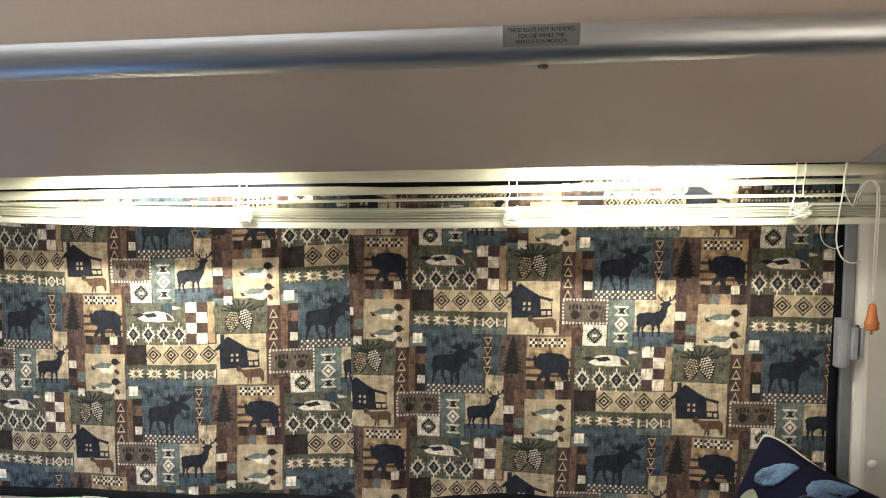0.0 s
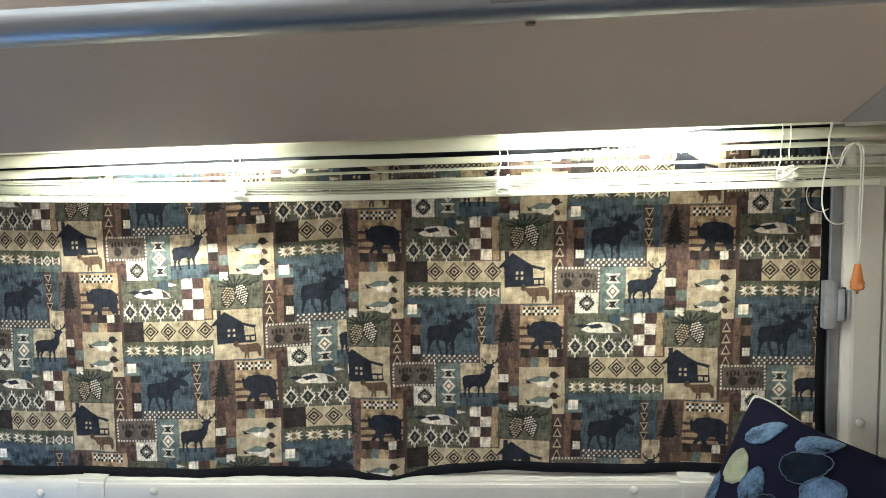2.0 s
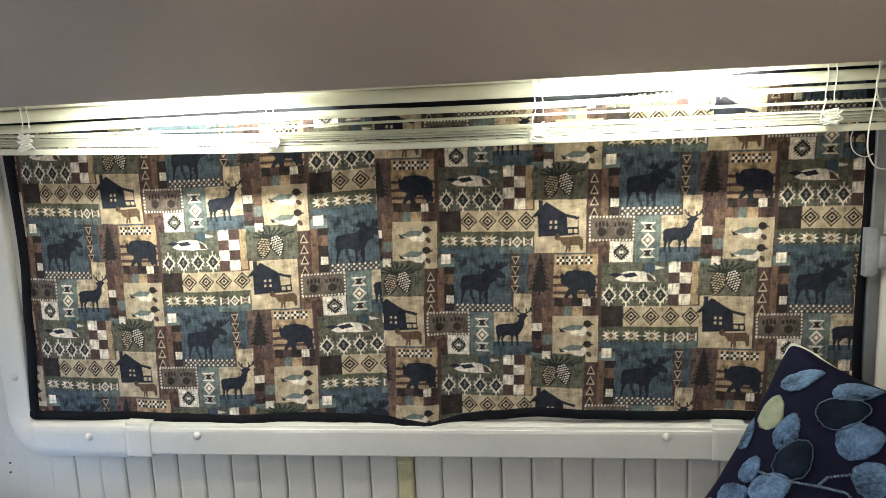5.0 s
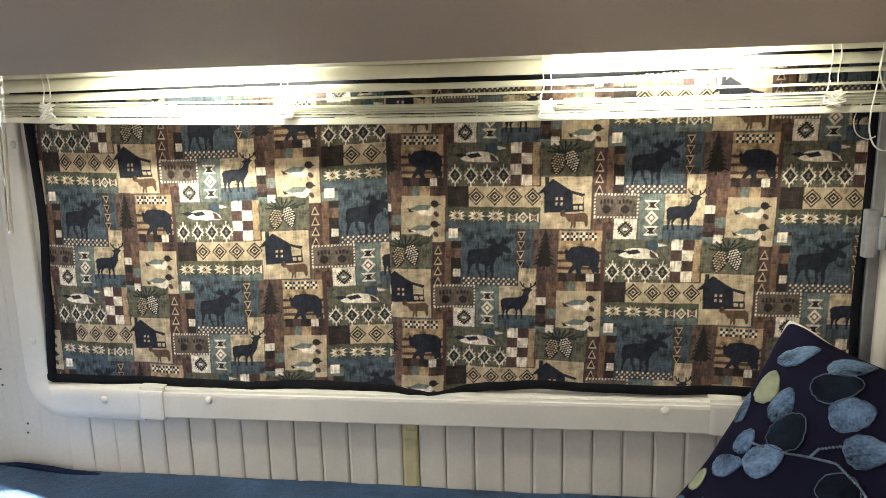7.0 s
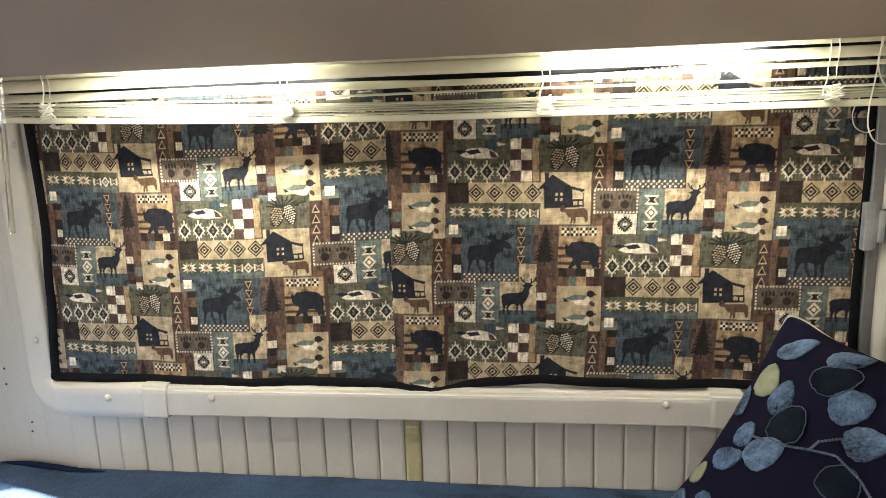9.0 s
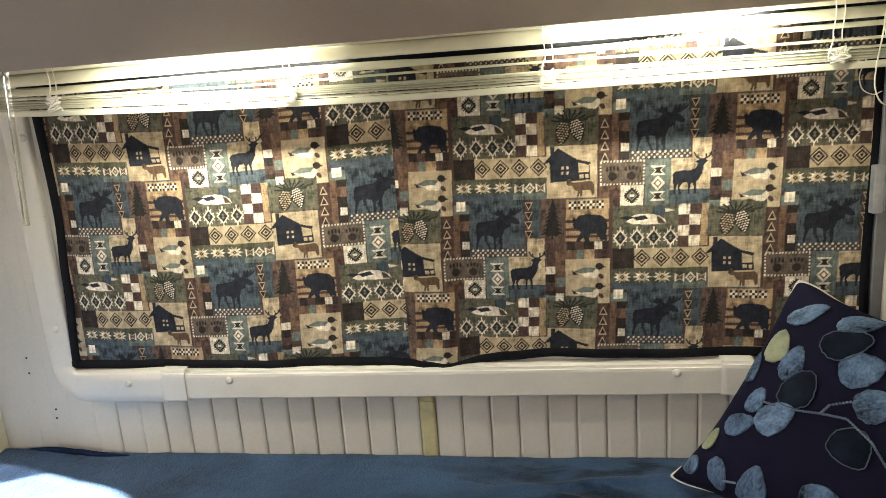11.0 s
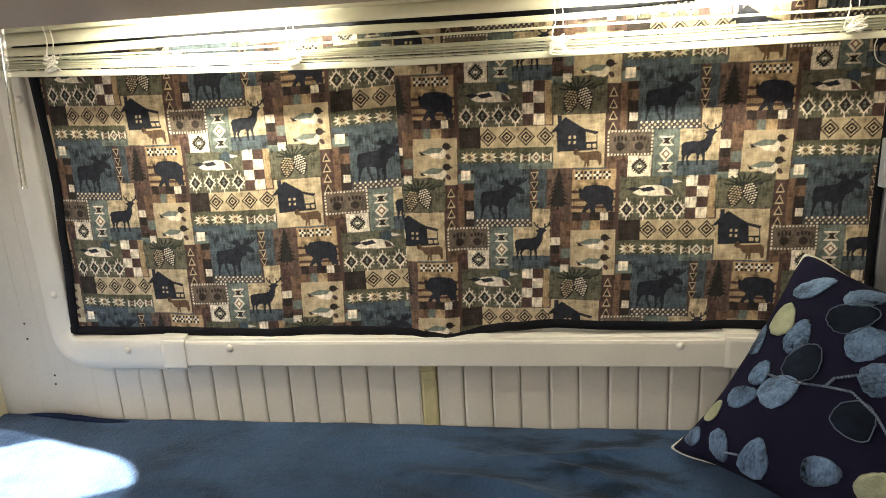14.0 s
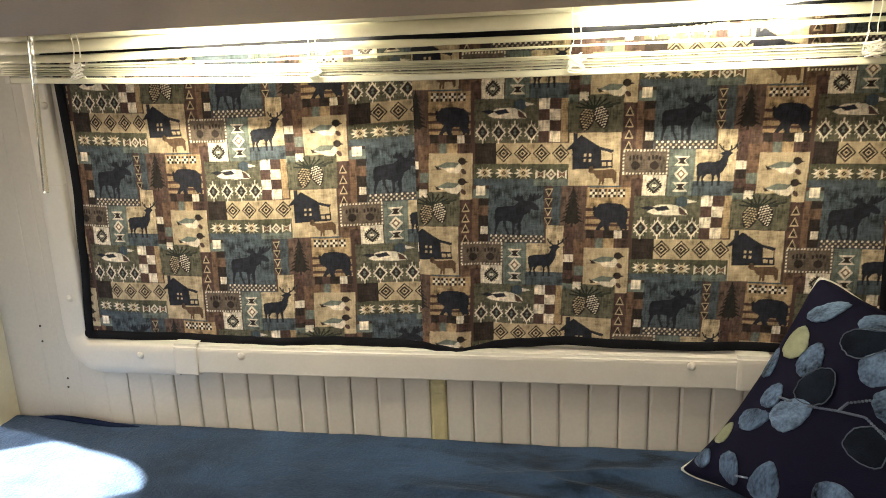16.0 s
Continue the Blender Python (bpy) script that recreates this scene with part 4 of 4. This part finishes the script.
def cloth(name, x0, x1, base, a, b, bend, lift, label):
    """A panel of printed cloth; base, a and b place the repeat on it, bend draws it together to one side."""
    step = 0.0013
    nx, nz = int((x1 - x0) / step), int(0.54 / step)
    inv = np.linalg.inv(np.array([a, b]).T)
    verts, cols = [], np.ones(((nx + 1) * (nz + 1), 4), np.float32)
    xz = []
    for i in range(nz + 1):
        for j in range(nx + 1):
            s = i / nz
            x = x0 + (x1 - x0) * j / nx
            zb = glide(x, HEM) + 0.010
            z = zb + (cover_top(x) - 0.010 - zb) * s
            if x0 < -0.5:
                x = x + (edge_l(z) + 0.012 - x0) * (1 - j / nx)
            verts.append((x - cov.x, -drape(x, z) - lift, z - cov.z))
            xz.append((x, z))
    xz = np.array(xz)
    uv = (xz - np.array(base)) @ inv.T
    for _ in range(5):
        uv = (xz - np.array(base) - ((uv[:, :1] - 159) / 300) ** 2 * np.array(bend)) @ inv.T
    uv[:, 0] += 0.6 * np.sin(xz[:, 1] * 31)
    k = np.floor(uv[:, 0] / TW)
    u = uv[:, 0] - k * TW
    v = np.mod(uv[:, 1] - k * TH / 2, TH)
    px, py = np.clip((u * RES).astype(int), 0, TW * RES - 1), np.clip((v * RES).astype(int), 0, TH * RES - 1)
    cols[:, :3] = img[py, px]
    w = nx + 1
    faces = [(i * w + j, i * w + j + 1, (i + 1) * w + j + 1, (i + 1) * w + j) for i in range(nz) for j in range(nx)]
    me = bpy.data.meshes.new(name)
    me.from_pydata(verts, [], faces)
    me.color_attributes.new("print", "FLOAT_COLOR", "POINT").data.foreach_set("color", cols.ravel())
    me.polygons.foreach_set("use_smooth", np.ones(len(faces), bool))
    me.materials.append(FABRIC)
    ob = new(name, me)
    ob.parent = cover
    tagged(ob, label)
    return ob


cloth("fabric_panel", -0.872, -0.208, (-0.7050, 1.0836), (0.26025 / 300, 0.00075 / 300), (-0.007 / 330, -0.314 / 330), (0.01375, 0.00675), 0.0, "woodland patchwork print cotton")
cloth("fabric_panel", -0.2145, 0.532, (0.0386, 1.0181), (0.2610 / 300, -0.0043 / 300), (-0.0096 / 330, -0.3127 / 330), (0.0, 0.0), 0.0018, "woodland patchwork print cotton")


def binding(path, inward):
    """Folded black tape along the cloth's edge."""
    rows = []
    for x, z in path:
        d = drape(x, z)
        ix, iz = inward
        rows.append([(x + ix * s - cov.x, -d - h, z + iz * s - cov.z) for s, h in ((0, -0.003), (-0.001, 0.0005), (0.001, 0.0036), (0.008, 0.0046), (0.0150, 0.0042), (0.0162, 0.0026), (0.0162, -0.003))])
    return sheet(rows)


xs = np.linspace(-0.886, 0.542, 120)
part("binding", binding([(x, glide(x, HEM)) for x in xs], (0, 1)), BIND, cover, "black cloth binding", smooth=True)
part("binding", binding([(x, cover_top(x)) for x in xs], (0, -1)), BIND, cover, "black cloth binding", smooth=True)
zs = np.linspace(0.643, 1.176, 60)
part("binding", binding([(edge_l(z), z) for z in zs], (1, 0)), BIND, cover, "black cloth binding", smooth=True)
part("binding", binding([(0.5415 + 0.003 * math.sin(z * 14), z) for z in np.linspace(0.643, 1.199, 60)], (-0.85, 0)), BIND, cover, "black cloth binding", smooth=True)

# ---- bed and blanket ----
base = part("bed_base", box(-1.07, 1.25, 0.36, 1.148, 0.0, 0.40, 0.01), CREAM)
tagged(base, "built-in cream bed base along the side wall", "bed base")


def bed_top(x, y):
    z = 0.462 + 0.012 * math.exp(-((x + 1.0) / 0.13) ** 2) - 0.006 * max(0.0, 1.0 - y)
    z += 0.004 * noise.noise((x * 2.6, y * 3.1, 0.3)) + 0.0028 * noise.noise((x * 8, y * 9, 1.7)) + 0.0016 * noise.noise((x * 26, y * 22, 4.2)) + 0.0007 * noise.noise((x * 75, y * 70, 2.2))
    r = 0.006 * math.exp(-((y - 1.02 + 0.22 * (x - 0.02)) / 0.020) ** 2) * math.exp(-((x - 0.06) / 0.16) ** 2)
    r += 0.006 * math.exp(-((y - 0.95 + 0.3 * x) / 0.025) ** 2) * math.exp(-((x - 0.0) / 0.15) ** 2)
    for bx, by, bt, bl in ((0.10, 0.99, -0.5, 0.10), (0.02, 0.93, -0.35, 0.12), (-0.10, 0.97, -0.2, 0.10), (0.16, 0.93, -0.9, 0.08), (0.08, 1.06, 0.15, 0.12)):
        r += 0.008 * math.exp(-((y - by - bt * (x - bx)) / 0.011) ** 2) * math.exp(-((x - bx) / bl) ** 2)
    z += r - 0.05 * math.exp(-((x - 0.62) / 0.26) ** 2 - ((y - 0.72) / 0.2) ** 2)
    edge = max(0.0, (0.46 - y) / 0.08)
    return z - 0.05 * edge * edge


rows = []
for x in np.linspace(-1.071, 1.24, 460):
    r = [(x, 0.352, 0.12), (x, 0.350, 0.25), (x, 0.355, 0.36)]
    for y in np.linspace(0.375, 1.148, 170):
        r.append((x, y, bed_top(x, y)))
    r.append((x, 1.150, 0.44))
    rows.append(r)
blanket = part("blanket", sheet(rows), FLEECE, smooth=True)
tagged(blanket, "soft blue fleece blanket spread over the bed", "blanket")
# hem roll by the wall, its shade painted in as dark colour
fold = []
for x in np.linspace(-1.01, -0.79, 34):
    s = (x + 1.01) / 0.22
    r = 0.0052 * math.sin(math.pi * s) ** 0.7 + 0.0004
    fold.append([(x, 1.137 + r * math.cos(a) * 1.3, bed_top(x, 1.137) + 0.0035 - 0.003 * s + r * math.sin(a)) for a in np.linspace(0, math.tau, 12, endpoint=False)])
tagged(part("hem", sheet(fold, closed=True), HEM_SHADE, blanket, smooth=True), "hem roll coloured dark for the shade behind the blanket's edge")

# ---- pillow ----
PA, PB = Vector((0.417, 1.125, 0.806)), Vector((0.198, 1.063, 0.472))
E1 = PB - PA
E2 = Vector((0.72, -0.66, -0.155)).normalized() * 0.40
PN = E1.cross(E2).normalized()
if PN.y > 0:
    PN = -PN
PC = PA + E1 / 2 + E2 / 2
pillow = thing("throw_pillow", "navy throw pillow with blue leaf applique on the bed", "pillow", at=PC)


def pillow_at(s, t, lift=0.0, side=1):
    """A point of the front: s runs down the side, t across, both from -1 to 1."""
    m = max(abs(s), abs(t), 1e-6)
    k, c = min(abs(s), abs(t)) / m, 0.74
    q = 1.0
    if k > c:
        q = (c * (1 + k) + math.sqrt(max(0.0, (c * (1 + k)) ** 2 - (1 + k * k) * (2 * c * c - (1 - c) ** 2)))) / (1 + k * k)
    q = 1 - (1 - q) * m ** 4 - 0.012 * abs(s * t) ** 5
    ps = s * q * (1 - 0.06 * (1 - t * t)) * (1 - 0.16 * (1 - t * t) * abs(s) ** 10)
    pt = t * q * (1 - 0.068 * (1 - s * s) * (1 + 0.8 * s)) * (1 - 0.16 * (1 - s * s) * abs(t) ** 10)
    b = max(0.0, (1 - s * s) * (1 - t * t))
    seam = 0.040 * ((1 - s * s) * abs(t) ** 14 + (1 - t * t) * abs(s) ** 14)
    return E1 / 2 * ps + E2 / 2 * pt + PN * (0.086 * b ** 0.5 * (side if side > 0 else -0.8) - seam + lift)


for side, name in ((1, "front_cover"), (-1, "back_cover")):
    rows = []
    for s in np.sin(np.linspace(-math.pi / 2, math.pi / 2, 57)):
        r = []
        for t in np.sin(np.linspace(-math.pi / 2, math.pi / 2, 57)):
            q = pillow_at(s, t, 0.0, side)
            q = q + PN * (0.0035 * noise.noise((s * 4, t * 4, side)) + 0.0022 * noise.noise((s * 9, t * 11, side + 3))) * (1 - s ** 4) * (1 - t ** 4)
            r.append(tuple(q))
        rows.append(r)
    part(name, sheet(rows), NAVY, pillow, smooth=True)
rim = [pillow_at(-1, t) for t in np.linspace(-1, 1, 40)] + [pillow_at(s, 1) for s in np.linspace(-1, 1, 40)] + [pillow_at(1, t) for t in np.linspace(1, -1, 40)] + [pillow_at(s, -1) for s in np.linspace(1, -1, 40)]
part("piping", tube(rim, 0.0026, 8), PIPING, pillow, "cream piping", smooth=True)


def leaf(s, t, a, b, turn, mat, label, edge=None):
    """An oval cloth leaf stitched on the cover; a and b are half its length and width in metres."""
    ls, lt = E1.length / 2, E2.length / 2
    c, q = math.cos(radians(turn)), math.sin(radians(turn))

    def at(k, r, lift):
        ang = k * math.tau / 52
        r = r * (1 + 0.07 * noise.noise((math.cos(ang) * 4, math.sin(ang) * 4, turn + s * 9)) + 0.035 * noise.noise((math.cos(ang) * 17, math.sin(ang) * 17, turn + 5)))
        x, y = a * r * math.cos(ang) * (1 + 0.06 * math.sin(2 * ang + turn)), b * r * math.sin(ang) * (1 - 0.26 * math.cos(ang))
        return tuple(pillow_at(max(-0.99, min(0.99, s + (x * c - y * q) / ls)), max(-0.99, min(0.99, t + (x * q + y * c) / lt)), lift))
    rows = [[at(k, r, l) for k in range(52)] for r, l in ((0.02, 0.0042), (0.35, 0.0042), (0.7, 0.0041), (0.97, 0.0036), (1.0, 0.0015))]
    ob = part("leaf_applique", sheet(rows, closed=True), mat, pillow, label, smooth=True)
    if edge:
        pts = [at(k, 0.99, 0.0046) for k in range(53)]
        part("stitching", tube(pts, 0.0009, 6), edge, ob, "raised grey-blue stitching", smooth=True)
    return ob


def vine(path):
    bm = bmesh.new()
    n = int(3 + 125 * sum(math.hypot(b[0] - a[0], b[1] - a[1]) for a, b in zip(path, path[1:])) / 2.6)
    for k in range(n):
        f = k / (n - 1) * (len(path) - 1)
        i = min(int(f), len(path) - 2)
        s = path[i][0] + (path[i + 1][0] - path[i][0]) * (f - i)
        t = path[i][1] + (path[i + 1][1] - path[i][1]) * (f - i)
        bmesh.ops.create_icosphere(bm, subdivisions=1, radius=0.0022, matrix=Matrix.Translation(pillow_at(s, t, 0.0045)))
    return part("vine_cord", bm, STITCH, pillow, "twisted grey-blue cord", smooth=True)


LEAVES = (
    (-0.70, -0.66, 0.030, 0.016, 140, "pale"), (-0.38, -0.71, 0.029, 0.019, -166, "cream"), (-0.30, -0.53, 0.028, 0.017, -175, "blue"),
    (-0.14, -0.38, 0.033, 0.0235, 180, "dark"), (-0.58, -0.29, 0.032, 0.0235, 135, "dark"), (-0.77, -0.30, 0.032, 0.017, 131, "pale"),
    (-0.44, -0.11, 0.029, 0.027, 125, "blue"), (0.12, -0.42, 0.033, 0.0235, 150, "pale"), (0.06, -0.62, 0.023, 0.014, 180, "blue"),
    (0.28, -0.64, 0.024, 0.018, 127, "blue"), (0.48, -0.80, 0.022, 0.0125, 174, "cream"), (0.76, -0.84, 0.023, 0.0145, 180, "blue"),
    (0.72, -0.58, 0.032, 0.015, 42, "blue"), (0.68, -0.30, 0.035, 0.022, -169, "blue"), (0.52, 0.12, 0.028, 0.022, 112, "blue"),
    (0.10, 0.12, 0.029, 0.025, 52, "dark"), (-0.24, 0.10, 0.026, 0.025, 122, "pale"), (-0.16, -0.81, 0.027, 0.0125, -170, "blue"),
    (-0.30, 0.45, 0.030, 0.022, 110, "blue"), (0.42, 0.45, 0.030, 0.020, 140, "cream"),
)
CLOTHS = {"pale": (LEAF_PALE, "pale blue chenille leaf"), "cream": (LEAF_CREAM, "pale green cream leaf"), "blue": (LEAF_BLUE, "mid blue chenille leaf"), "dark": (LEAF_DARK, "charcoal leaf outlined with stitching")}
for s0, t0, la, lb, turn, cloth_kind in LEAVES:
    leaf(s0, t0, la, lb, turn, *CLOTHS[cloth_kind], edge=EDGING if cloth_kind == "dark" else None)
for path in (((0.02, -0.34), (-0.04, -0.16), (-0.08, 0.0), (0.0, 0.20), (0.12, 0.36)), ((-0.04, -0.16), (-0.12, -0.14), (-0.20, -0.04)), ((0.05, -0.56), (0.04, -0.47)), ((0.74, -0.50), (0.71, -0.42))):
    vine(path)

# ---- wall planks ----
SEAMS = [-0.865 + 0.0508 * k for k in range(13)] + [-0.2065, -0.1765, -0.1280] + [-0.1280 + 0.0512 * k for k in range(1, 15)]


def plank(x0, x1, z0, z1, mat, proud=0.013, dip=0.0035, g=0.0005, slope=0.0):
    y1, y0 = WALL_Y, WALL_Y - proud
    prof = [(x0 + g, y1), (x0 + g, y0 + dip), (x0 + g + 0.0012, y0 + dip * 0.4), (x0 + g + 0.005, y0), (x1 - g - 0.005, y0), (x1 - g - 0.0012, y0 + dip * 0.4), (x1 - g, y0 + dip), (x1 - g, y1)]
    return sheet([[(x, y, z + k * (x - x0)) for x, y in prof] for z, k in ((z0, 0), (z1, slope))], closed=True)


for a, b in zip(SEAMS, SEAMS[1:]):
    special = abs(a + 0.2065) < 1e-4
    ob = part("plank", plank(a, b, 0.30, 0.60 if special else 0.586 if a < -0.73 else 0.60, PUTTY if special else WALL, 0.015 if special else 0.0095 if a < -0.78 else 0.013, 0.0020 if a < -0.78 else 0.0036), PUTTY if special else WALL, wall_north, "yellowed narrow strip" if special else "")
for a, b in ((-1.073, -0.992), (-0.992, -0.957), (-0.957, -0.9195)):
    part("plank", plank(a, b, 0.30, 1.31, WALL, 0.007, 0.0005, 0.0001), WALL, wall_north)
part("plank", plank(-0.9195, -0.865, 0.30, 0.622, WALL, 0.0072, 0.0005, 0.0001, -0.7), WALL, wall_north)
part("strip_cap", box(-0.2055, -0.1775, 1.1472, 1.1560, 0.552, 0.5705, 0.0035), PUTTY, wall_north, "pale cap at the top of the yellowed strip")
